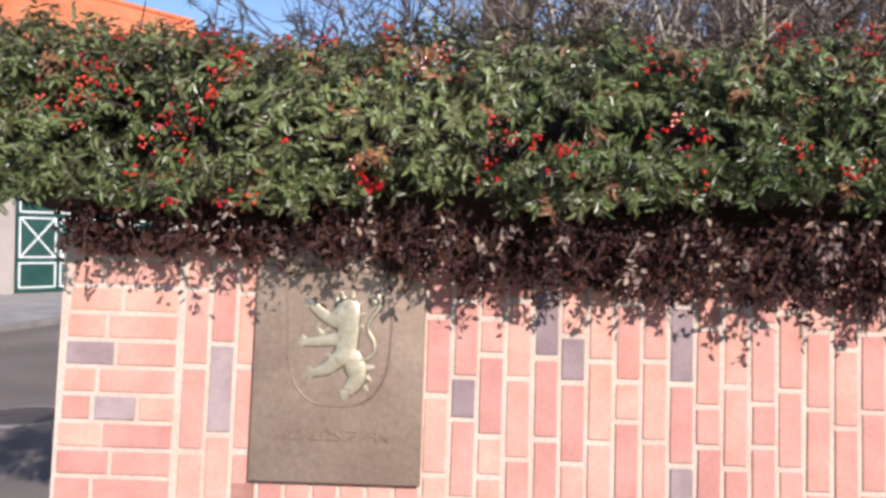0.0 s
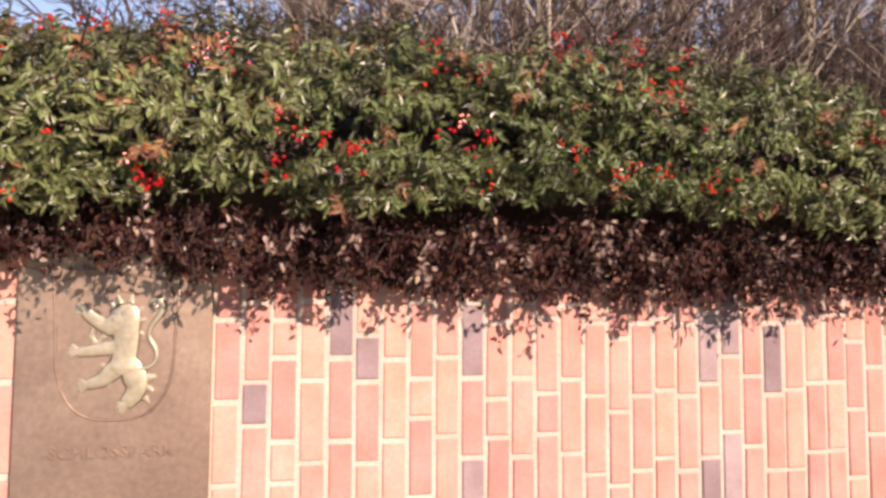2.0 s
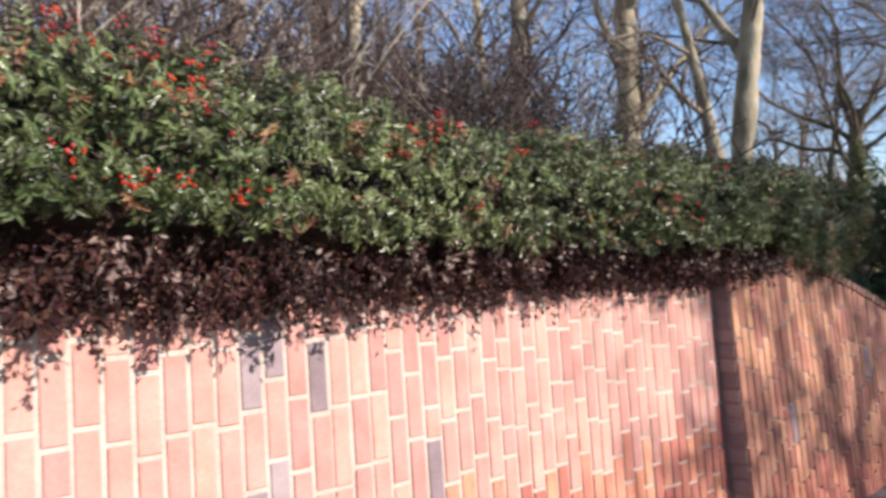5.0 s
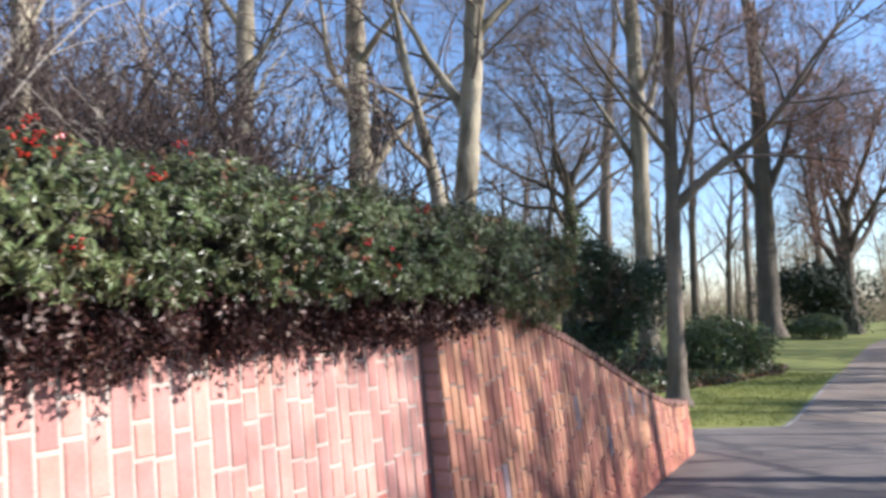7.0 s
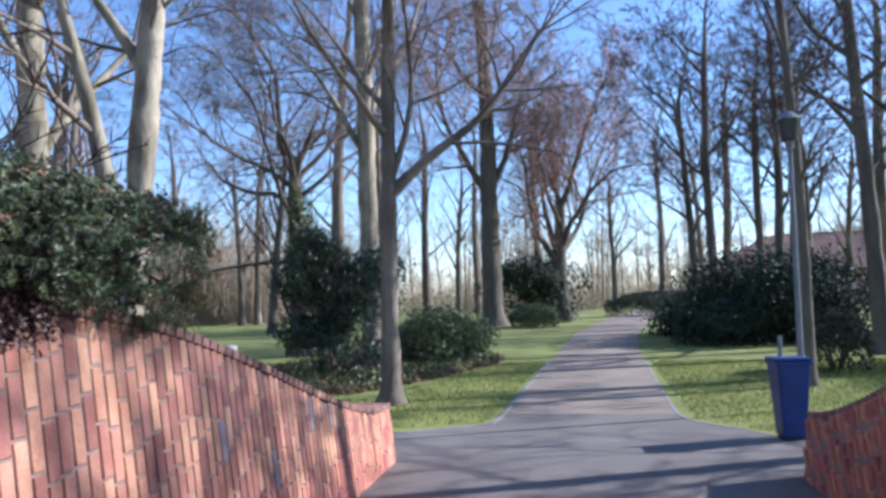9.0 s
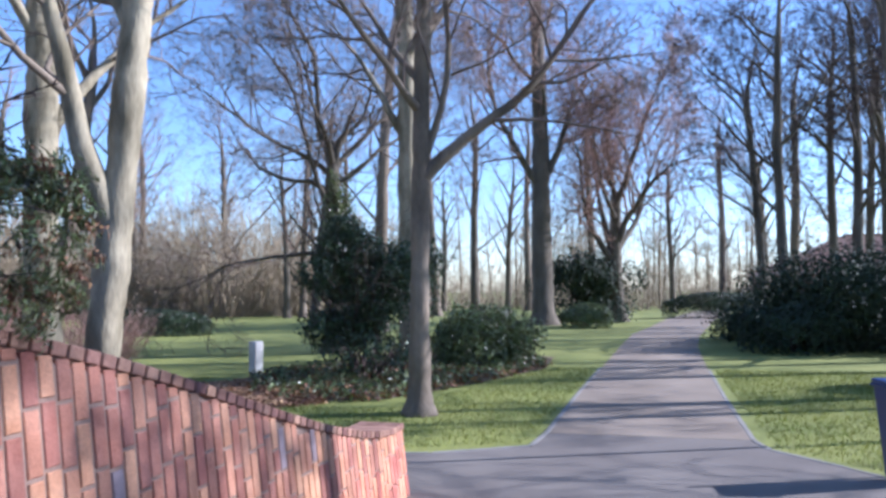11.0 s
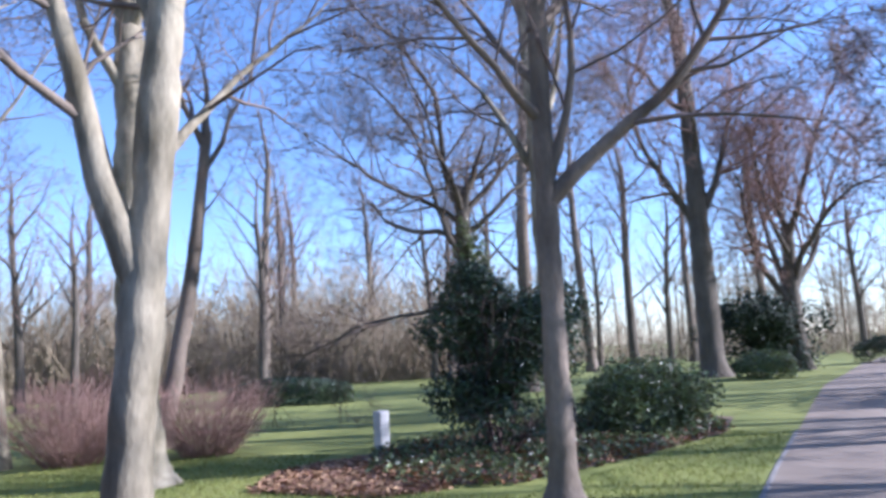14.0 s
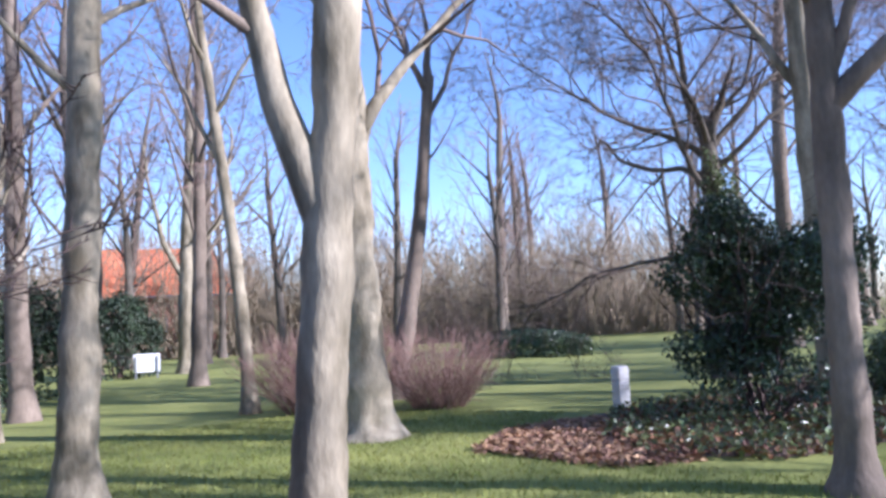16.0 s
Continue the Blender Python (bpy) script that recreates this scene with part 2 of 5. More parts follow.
class Tubes:
    """Collects tapered tubes into one mesh."""

    def __init__(self):
        self.verts, self.faces, self.count = [], [], 0
        self.tips = []

    def add(self, pts, radii, sides, flat=1.0):
        pts, radii = np.asarray(pts, float), np.asarray(radii, float)
        tan = np.gradient(pts, axis=0)
        tan /= np.linalg.norm(tan, axis=1)[:, None] + 1e-9
        ref = np.array([0.0, 1.0, 0.0]) if abs(tan[0][1]) < 0.8 else np.array([1.0, 0.0, 0.0])
        u = np.cross(tan, ref)
        u /= np.linalg.norm(u, axis=1)[:, None] + 1e-9
        v = np.cross(tan, u)
        a = np.arange(sides) * 2 * np.pi / sides
        ring = pts[:, None] + radii[:, None, None] * (np.cos(a)[None, :, None] * u[:, None] + flat * np.sin(a)[None, :, None] * v[:, None])
        n = len(pts)
        i, j = np.meshgrid(np.arange(n - 1), np.arange(sides), indexing="ij")
        k = (j + 1) % sides
        f = np.stack([i * sides + j, i * sides + k, (i + 1) * sides + k, (i + 1) * sides + j], axis=-1).reshape(-1, 4) + self.count
        self.verts.append(ring.reshape(-1, 3))
        self.faces.append(f)
        self.count += n * sides

    def add_tips(self, foot, tip, radius):
        """Many straight pointed twigs at once."""
        self.tips.append((foot, tip, radius))

    def mesh(self, name, mat, smooth=True):
        verts, faces = np.concatenate(self.verts), np.concatenate(self.faces)
        if self.tips:
            foot, tip, r = (np.concatenate([q[i] for q in self.tips]) for i in range(3))
            along = tip - foot
            u = np.cross(along, np.array([0.31, 0.52, 0.79]))
            u /= np.linalg.norm(u, axis=1)[:, None] + 1e-9
            v = np.cross(along, u)
            v /= np.linalg.norm(v, axis=1)[:, None] + 1e-9
            ring = [foot + r[:, None] * (math.cos(a) * u + math.sin(a) * v) for a in (0.0, 2.094, 4.189)]
            i = np.arange(len(foot))[:, None] * 4 + len(verts)
            cones = np.concatenate([i + np.array([0, 1, 3]), i + np.array([1, 2, 3]), i + np.array([2, 0, 3])])
            faces = np.concatenate([faces[:, [0, 1, 2]], faces[:, [0, 2, 3]], cones])
            verts = np.concatenate([verts, np.stack(ring + [tip], axis=1).reshape(-1, 3)])
        return mesh_from(name, verts, faces, mat, smooth)


def unit(v):
    return v / (np.linalg.norm(v) + 1e-9)


def limb_line(rng, p, d, length, wobble, lift, seg):
    n = 1 if seg > 8 else max(2, int(length / seg) + (1 if length > 0.9 else 0))
    pts, d = [np.array(p, float)], unit(np.array(d, float))
    for _ in range(n):
        d = unit(d + rng.normal(0, wobble, 3) + np.array([0, 0, lift]))
        pts.append(pts[-1] + d * length / n)
    return np.array(pts)


def grow(rng, tubes, p, d, length, radius, level, cfg):
    """One branch and all that grows from it, thinner level by level."""
    step = cfg["seg"] * length ** 0.5 if level < cfg["levels"] else 9.0
    pts = limb_line(rng, p, d, length, cfg["wobble"] * (1 + cfg.get("twist", 0.3) * level), cfg["lift"], step)
    s = np.linspace(0, 1, len(pts))
    radii = np.maximum(radius * (1 - 0.85 * s), cfg["thin"] * (1 - 0.5 * s))
    tubes.add(pts, radii, (9, 5, 3, 3, 3, 3)[level])
    if level >= cfg["levels"]:
        return
    count = cfg["kids"][level]
    count = max(2, int(round(count * rng.uniform(0.75, 1.25))))
    if level + 1 == cfg["levels"]:
        t = np.minimum(0.99, cfg["bare"] + (1 - cfg["bare"]) * (np.arange(count) + rng.uniform(0.1, 0.9, count)) / count)
        i = np.minimum((t * (len(pts) - 1)).astype(int), len(pts) - 2)
        step = pts[i + 1] - pts[i]
        foot = pts[i] + step * (t * (len(pts) - 1) - i)[:, None]
        axis = step / (np.linalg.norm(step, axis=1)[:, None] + 1e-9)
        side = np.cross(axis, rng.normal(0, 1, (count, 3)))
        side /= np.linalg.norm(side, axis=1)[:, None] + 1e-9
        a = rng.uniform(*cfg["angle"], count)[:, None]
        way = axis * np.cos(a) + side * np.sin(a) + np.array([0, 0, cfg["lift"]])
        long = length * cfg["ratio"] * (1.15 - 0.5 * t) * rng.uniform(0.7, 1.2, count)
        tubes.add_tips(foot, foot + way * long[:, None], np.maximum(radius * (1 - 0.72 * t) * 0.62, cfg["thin"]))
        return
    for c in range(count):
        t = min(0.99, cfg["bare"] + (1 - cfg["bare"]) * (c + rng.uniform(0.1, 0.9)) / count)
        i = min(int(t * (len(pts) - 1)), len(pts) - 2)
        base = pts[i] + (pts[i + 1] - pts[i]) * (t * (len(pts) - 1) - i)
        axis = unit(pts[i + 1] - pts[i])
        side = unit(np.cross(axis, rng.normal(0, 1, 3)))
        a = rng.uniform(*cfg["angle"])
        way = axis * math.cos(a) + side * math.sin(a)
        grow(rng, tubes, base, way, length * cfg["ratio"] * (1.15 - 0.5 * t) * rng.uniform(0.7, 1.2),
             max(radius * (1 - 0.72 * t) * 0.62, cfg["thin"]), level + 1, cfg)


CROWN = dict(wobble=0.12, lift=0.05, seg=0.42, levels=4, kids=(6, 5, 4, 4), angle=(0.45, 1.0), ratio=0.55, bare=0.25, thin=0.004)


def trunk_line(rng, height, radius, lean=(0, 0), bend=0.05, top=0.5, flare=0.55, ring=0.32):
    n = max(12, int(height / ring))
    z = np.linspace(-0.08, height, n)
    s = z / height
    ph = rng.uniform(0, 6.28, 2)
    pts = np.stack([lean[0] * s + bend * np.sin(ph[0] + s * 4) * s, lean[1] * s + bend * np.sin(ph[1] + s * 3.3) * s, z], axis=1)
    radii = radius * (1 - (1 - top) * s) * (1 + flare * np.exp(-np.maximum(z, 0) / 0.22)) * (1 + 0.03 * np.sin(z * 5 + ph[0]) + rng.normal(0, 0.012, n))
    return pts, radii


def tree(x, y, seed, height, radius, limbs, label, cfg=None, lean=(0, 0), bend=0.05, bark=M_BARK, twig=M_TWIG_GREY, top=0.55, group="park trees", flare=0.55):
    """A bare tree. limbs: (height on the trunk, heading in degrees, rise in degrees, length, radius)."""
    rng = np.random.default_rng(seed)
    cfg = {**CROWN, **(cfg or {})}
    root = thing("tree", label, "tree", pose(x, y, 0), group)
    t = Tubes()
    near = seed < 26
    pts, radii = trunk_line(rng, height, radius, lean, bend, top, flare, 0.07 if near else 0.32)
    t.add(pts, radii, 28 if near else 16)
    me = t.mesh("trunk", bark)
    co = np.empty(len(me.vertices) * 3, np.float32)
    me.vertices.foreach_get("co", co)
    co = co.reshape(-1, 3)
    for i, v in enumerate(co):
        q = noise.noise(Vector(v) * 2.3 + Vector((seed, 0, 0)))
        axis = np.array([np.interp(v[2], pts[:, 2], pts[:, 0]), np.interp(v[2], pts[:, 2], pts[:, 1])])
        co[i, :2] = axis + (v[:2] - axis) * (1 + 0.16 * q + (0.10 * noise.noise(Vector(v) * 6.5) + 0.07 * max(0.0, noise.noise(Vector((v[0] * 9, v[1] * 9, v[2] * 4)))) if near else 0.0))
    me.vertices.foreach_set("co", co.ravel())
    me.update()
    part("trunk", me, bark, root)
    crown = Tubes()
    lead = rng.uniform(0, 360)
    limbs = list(limbs) + [(height - 0.05, lead, 80, height * 0.36, radius * top * 0.95)]
    for z, heading, rise, length, r in limbs:
        h, e = radians(heading), radians(rise)
        d = (math.sin(h) * math.cos(e), math.cos(h) * math.cos(e), math.sin(e))
        start_z = z - 0.8 * r
        start = np.array([np.interp(start_z, pts[:, 2], pts[:, 0]), np.interp(start_z, pts[:, 2], pts[:, 1]), start_z])
        line = limb_line(rng, start, d, length, cfg.get("limb_wobble", 0.07), cfg["lift"] * 0.6, 0.42)
        s = np.linspace(0, 1, len(line))
        one = Tubes()
        one.add(line, r * (1 - 0.93 * s ** 0.8) * (1 + 0.12 * np.exp(-s * length / 0.25)), 8)
        part("limb", one.mesh("limb", bark), bark, root)
        count = max(3, int(length * cfg.get("dense", 1.8)))
        for c in range(count):
            q = 0.22 + 0.78 * (c + rng.uniform(0, 1)) / count
            i = min(int(q * (len(line) - 1)), len(line) - 2)
            axis = unit(line[i + 1] - line[i])
            side = unit(np.cross(axis, rng.normal(0, 1, 3)))
            a = rng.uniform(*cfg["angle"])
            grow(rng, crown, line[i], axis * math.cos(a) + side * math.sin(a), length * 0.5 * (1.2 - 0.5 * q) * rng.uniform(0.7, 1.2),
                 r * (1 - 0.7 * q) * 0.42, 1, cfg)
    part("crown", crown.mesh("crown", twig), twig, root)
    return root


def leaf_mesh(name, pts, normals, length, width, rng, mat, droop=0.5, tilt=0.6, axes=None):
    """Folded oblong leaves at the points, facing roughly along the normals, pointing along the axes where given."""
    n = len(pts)
    nor = normals + rng.normal(0, tilt, (n, 3))
    nor /= np.linalg.norm(nor, axis=1)[:, None]
    ax = (rng.normal(0, 1, (n, 3)) if axes is None else axes + rng.normal(0, 0.2, (n, 3))) + np.array([0, 0, -droop])
    ax -= nor * np.sum(ax * nor, axis=1)[:, None]
    ax /= np.linalg.norm(ax, axis=1)[:, None] + 1e-9
    sd = np.cross(nor, ax)
    ln = length * rng.uniform(0.65, 1.25, (n, 1))
    wd = width * rng.uniform(0.7, 1.2, (n, 1))
    low, high, fold = pts + ax * ln * 0.33, pts + ax * ln * 0.72, nor * wd * 0.16
    v = np.stack([pts, low + sd * wd * 0.5 + fold, high + sd * wd * 0.4 + fold, pts + ax * ln - nor * ln * 0.1, high - sd * wd * 0.4 + fold, low - sd * wd * 0.5 + fold], axis=1)
    i = np.arange(n)[:, None] * 6
    f = np.concatenate([i + np.array([0, 1, 2, 3]), i + np.array([0, 3, 4, 5])], axis=1).reshape(-1, 4)
    return mesh_from(name, v.reshape(-1, 3), f, mat)


def shoots(rng, base, nrm, long, k, droop):
    """Leaves in two ranks along short outward shoots: their feet, normals and axes."""
    n = len(base)
    d = nrm * 0.8 + rng.normal(0, 0.55, (n, 3)) + np.array([0, 0, -droop])
    d /= np.linalg.norm(d, axis=1)[:, None]
    side = np.cross(d, nrm + rng.normal(0, 0.3, (n, 3)))
    side /= np.linalg.norm(side, axis=1)[:, None] + 1e-9
    at = (np.arange(k) + 0.5) / k
    rank = np.where(np.arange(k) % 2, 1.0, -1.0)
    span = long * rng.uniform(0.6, 1.3, (n, 1, 1))
    pts = base[:, None] + d[:, None] * at[None, :, None] * span
    axes = d[:, None] * 0.75 + side[:, None] * rank[None, :, None]
    return pts.reshape(-1, 3), np.repeat(nrm, k, axis=0), axes.reshape(-1, 3)


def bush(name, x, y, seed, rx, ry, height, label, category, leaves=5000, length=0.09, width=0.035, mat=M_LEAF, low=0.0, lump=0.18, stems=7, group="", clumps=0):
    """An evergreen bush: stems inside, leaves in uneven clumps outside."""
    rng = np.random.default_rng(seed)
    root = thing(name, label, category, pose(x, y, 0), group)
    t = Tubes()
    for _ in range(stems):
        a = rng.uniform(0, 6.28)
        d = (math.cos(a) * 0.5 * rx, math.sin(a) * 0.5 * ry, height * 0.8)
        grow(rng, t, (0.12 * rx * math.cos(a), 0.12 * ry * math.sin(a), -0.02), d, height * 0.85, 0.035, 2, {**CROWN, "levels": 4})
    part("stem", t.mesh("stem", M_TWIG), M_TWIG, root)
    d = rng.normal(0, 1, (leaves, 3))
    d[:, 2] = np.abs(d[:, 2]) * 1.0 - 0.25
    d /= np.linalg.norm(d, axis=1)[:, None]
    off = np.array([noise.noise(Vector(q) * 2.4 + Vector((seed * 3.1, 0, 0))) + 0.6 * noise.noise(Vector(q) * 6 + Vector((0, seed, 0))) for q in d])
    r = (1 + lump * off) * rng.uniform(0.62, 1.0, leaves) ** 0.35
    zc = low + (height - low) * 0.42
    flank = np.hypot(d[:, 0], d[:, 1]) if low == 0 else np.ones(leaves)
    wide = np.where(d[:, 2] < 0, 1 / np.maximum(flank, 0.3), 1.0)
    drop = np.where(d[:, 2] < 0, np.maximum(d[:, 2] * 3.6, -1.0) * (zc - low), d[:, 2] * r * (height - zc)) if low == 0 else d[:, 2] * r * (height - zc)
    pts = np.stack([d[:, 0] * rx * r * wide, d[:, 1] * ry * r * wide, zc + drop], axis=1)
    if clumps:
        # several uneven clumps instead of one round head
        c = rng.normal(0, 1, (clumps, 3))
        c /= np.linalg.norm(c, axis=1)[:, None]
        c *= rng.uniform(0.35, 0.85, (clumps, 1)) * np.array([rx, ry, (height - low) * 0.42])
        c[:, 2] += low + (height - low) * 0.5
        c[: clumps // 4, 2] = low + 0.15 * (height - low)
        size = rng.uniform(0.26, 0.48, clumps)
        which = rng.integers(0, clumps, leaves)
        rr = (size[which] * (0.5 + 0.5 * rng.uniform(0, 1, leaves) ** 0.4) * (1 + 0.5 * off))[:, None]
        e = rng.normal(0, 1, (leaves, 3))
        e /= np.linalg.norm(e, axis=1)[:, None]
        pts = c[which] + e * rr * np.array([rx, ry, 0.8 * min(rx, ry) if rx else 1])
        d = e
    pts[:, 2] = np.maximum(pts[:, 2], low + 0.03 + rng.uniform(0, 0.1, leaves))
    part("foliage", leaf_mesh("foliage", pts, d, length, width, rng, mat), mat, root)
    return root


# ---- ground ----
tagged(sheet("ground", [(-400, -400), (400, -400), (400, 400), (-400, 400)], 0.0, M_GRASS), "short green park lawn in low sun", "lawn", kind="structure")
tagged(sheet("road", [(-60, -9), (-60, 60), (-2.2, 60), (-2.2, 2.9), (9.5, 2.9), (11.15, 2.75), (11.25, 2.3), (11.8, 1.36), (12.6, 1.28),
                      (12.6, -0.86), (12.1, -0.95), (11.6, -1.35), (11.0, -1.75), (10.9, -4.0), (4, -9)], 0.008, M_ASPHALT),
       "worn grey asphalt forecourt and street", "road", kind="structure")
tagged(sheet("path", [(12.6, 1.28), (16, 1.17), (20, 1.0), (26, 0.75), (32, 0.45), (38, -0.3), (46, -1.2), (60, -3.5), (60, -6), (46, -3.6), (38, -2.6), (31, -1.7),
                      (26, -1.3), (20, -1.05), (16, -0.92), (12.6, -0.86)], 0.010, M_PATH), "pale gritty park drive between lawns", "path", kind="structure")
tagged(sheet("soil", [(-2.1, 2.95), (9.4, 2.95), (11.0, 3.1), (10.6, 5.5), (8.5, 8.5), (6, 16), (-2.1, 30)], 0.004, M_SOIL), "dark soil with old leaves behind the wall", "soil", kind="structure")
tagged(sheet("planting_bed", [(14.9, 3.9), (14.4, 5.0), (13.7, 5.8), (13.9, 7.0), (15.0, 7.6), (17.0, 7.4), (18.8, 6.9), (21.5, 6.0), (24, 4.4), (22.5, 2.2), (19.8, 2.1), (17.0, 3.0)], 0.005, M_SOIL),
       "brown leaf litter bed under the bushes", "planting bed", kind="structure")
tagged(sheet("pavement", [(-6.35, 10.4), (-5.0, 15.2), (-3.2, 22), (-10, 22), (-20, 10), (-20, 2)], 0.09, M_PAVING), "pale paved footway before the house", "pavement", kind="structure")


def kerb(points, width, z, name, label):
    root = tagged(thing(name, label, "kerb", kind="structure"), kind="structure")
    for (ax, ay), (bx, by) in zip(points, points[1:]):
        n = max(1, int(math.hypot(bx - ax, by - ay) / 0.8))
        for i in range(n):
            px, py = ax + (bx - ax) * (i + 0.5) / n, ay + (by - ay) * (i + 0.5) / n
            long = math.hypot(bx - ax, by - ay) / n - 0.012
            ob = part("kerb_stone", box(-long / 2, long / 2, -width / 2, width / 2, -0.1, z, 0.008), M_KERB, root)
            ob.matrix_world = pose(px, py, 0, 0, 0, math.degrees(math.atan2(by - ay, bx - ax)))
    return root


kerb([(-6.35, 10.4), (-5.0, 15.2), (-3.2, 22)], 0.14, 0.10, "kerb", "pale kerb stones along the footway")
kerb([(11.2, 2.75), (11.28, 2.3), (11.83, 1.38), (12.6, 1.3), (16, 1.19), (20, 1.02)], 0.06, 0.014, "kerb", "flush pale edging stones beside the lawn")
kerb([(11.0, -1.78), (11.6, -1.37), (12.1, -0.97), (12.6, -0.88), (16, -0.94), (20, -1.07)], 0.06, 0.014, "kerb", "flush pale edging stones beside the lawn")

# ---- brick entrance walls ----
BRICK_W, BRICK_L, PITCH, FIRST, JOINT = 0.066, 0.214, 0.080, -0.027, 0.014


def brick_mesh(name, w, l, mat, depth=0.03):
    """A brick set in the wall: front face at y = 0, worn edges."""
    c = 0.003
    v = [(-w / 2, depth, -l / 2), (w / 2, depth, -l / 2), (w / 2, depth, l / 2), (-w / 2, depth, l / 2),
         (-w / 2, c, -l / 2), (w / 2, c, -l / 2), (w / 2, c, l / 2), (-w / 2, c, l / 2),
         (-w / 2 + c, 0, -l / 2 + c), (w / 2 - c, 0, -l / 2 + c), (w / 2 - c, 0, l / 2 - c), (-w / 2 + c, 0, l / 2 - c)]
    f = [(8, 9, 10, 11)] + [(a + i, a + (i + 1) % 4, b + (i + 1) % 4, b + i) for a, b in ((0, 4), (4, 8)) for i in range(4)]
    return mesh_from(name, v, f, mat)


BRICKS = {}


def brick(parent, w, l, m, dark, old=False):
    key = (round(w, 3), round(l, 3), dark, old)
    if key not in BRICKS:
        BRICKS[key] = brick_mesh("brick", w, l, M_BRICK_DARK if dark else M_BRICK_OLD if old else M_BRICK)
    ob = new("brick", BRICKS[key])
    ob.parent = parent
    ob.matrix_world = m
    return ob


def wall_body(name, label, x0, x1, top, face, thick, mat=M_MORTAR):
    """The mortar body: top(x) its height, face(z) the y of its front."""
    n = 48
    bm = bmesh.new()
    rings = []
    for i in range(n + 1):
        x = x0 + (x1 - x0) * i / n
        h = top(x)
        sign = 1 if thick > 0 else -1
        ring = [(face(0), -0.1), (face(h - 0.04), h - 0.04), (face(h) + 0.03 * sign, h), (face(h) + thick - 0.03 * sign, h), (face(h) + thick, h - 0.04), (face(0) + thick, -0.1)]
        rings.append([bm.verts.new((x, y, z)) for y, z in ring])
    for a, b in zip(rings, rings[1:]):
        for i in range(6):
            bm.faces.new((a[i], b[i], b[(i + 1) % 6], a[(i + 1) % 6]))
    bm.faces.new(rings[0])
    bm.faces.new(rings[-1])
    bmesh.ops.recalc_face_normals(bm, faces=bm.faces)
    return tagged(part(name, bm, mat, None), label, "wall", kind="structure")


def column(rng, foot, head, joints):
    """Lengths of upright bricks from foot to head: (centre, length); joints: known bed joints, highest first."""
    step = BRICK_L + JOINT
    beds = sorted(joints) if joints else [rng.uniform(0.9, 1.12)]
    while beds[0] > foot:
        beds.insert(0, beds[0] - (step if joints or rng.random() > 0.07 else step / 2))
    while beds[-1] < head:
        beds.append(beds[-1] + (step if joints or rng.random() > 0.07 else step / 2))
    for a, b in zip(beds, beds[1:]):
        b = min(b - JOINT / 2, head - 0.012) + JOINT / 2
        if b - a > 0.05:
            yield (a + b) / 2, b - a - JOINT


def lay(wall, x0, x1, top, face, lean, seed, keep_out=None, shown=0.45, dark_at=(), spin=0, old=False, joints=()):
    """Upright bricks in columns; those near the ground are joined."""
    rng = np.random.default_rng(seed)
    rest_v, rest_f, count = [], [], 0
    proto = brick_mesh("rest", BRICK_W, BRICK_L, M_BRICK_REST)
    pv = np.array([v.co for v in proto.vertices])
    pf = np.array([list(p.vertices) for p in proto.polygons])
    k = math.ceil((x0 - FIRST) / PITCH - 1e-6)
    tilt = -math.degrees(math.atan(lean))
    proud_by = 0.005 if old else 0.0025
    while FIRST + k * PITCH + BRICK_W <= x1 + 1e-6:
        x = FIRST + k * PITCH + BRICK_W / 2
        for zc, long in column(rng, -0.05, top(x), joints[k] if 0 <= k < len(joints) else ()):
            if keep_out and keep_out(x, zc, long):
                continue
            m = pose(x + rng.normal(0, 0.0015), face(zc) - (proud_by + rng.uniform(-0.001, 0.0015)) * (1 if not spin else -1), zc, tilt * (1 if not spin else -1), rng.normal(0, 0.25), spin)
            if zc < shown:
                pts = (np.array(m)[:3, :3] @ (pv * np.array([1, 1, long / BRICK_L])).T).T + np.array(m.translation)
                rest_v.append(pts)
                rest_f.append(pf + count)
                count += len(pv)
            else:
                dark = any(abs(x - dx) < PITCH * 0.5 and abs(zc - dz) < long * 0.5 for dx, dz in dark_at) or (not joints and rng.random() < 0.03)
                brick(wall, BRICK_W, round(long, 2) if abs(long - BRICK_L) > 0.004 else BRICK_L, m, dark, old)
        k += 1
    if rest_v:
        tagged(part("brickwork", mesh_from("brickwork", np.concatenate(rest_v), np.concatenate(rest_f), M_BRICK_REST), M_BRICK_REST, wall), kind="stuff")


def face_1(z):
    return 2.195 + 0.095 * z


def face_2(z):
    return 2.06 + 0.12 * z


def face_3(z):
    return -1.50 - 0.12 * z


def top_1(x):
    return 1.57


def sweep(x, start, end, high, low):
    """The wall's top falls in a long curve to its low end."""
    s = min(1.0, max(0.0, (x - start) / (end - start)))
    return high + (low - high) * (0.35 * s + 0.65 * s * s * (3 - 2 * s))


def top_2(x):
    return sweep(x, 5.0, 9.5, 1.57, 0.52)


def top_3(x):
    return sweep(x, 5.2, 9.28, 1.60, 0.50)


PLAQUE = (-0.535, -0.035, 0.855, 1.485)


def no_plaque(x, z, long):
    return PLAQUE[0] - 0.02 < x < PLAQUE[1] + 0.02 and z + long / 2 > PLAQUE[2] + 0.0 and z - long / 2 < PLAQUE[3]


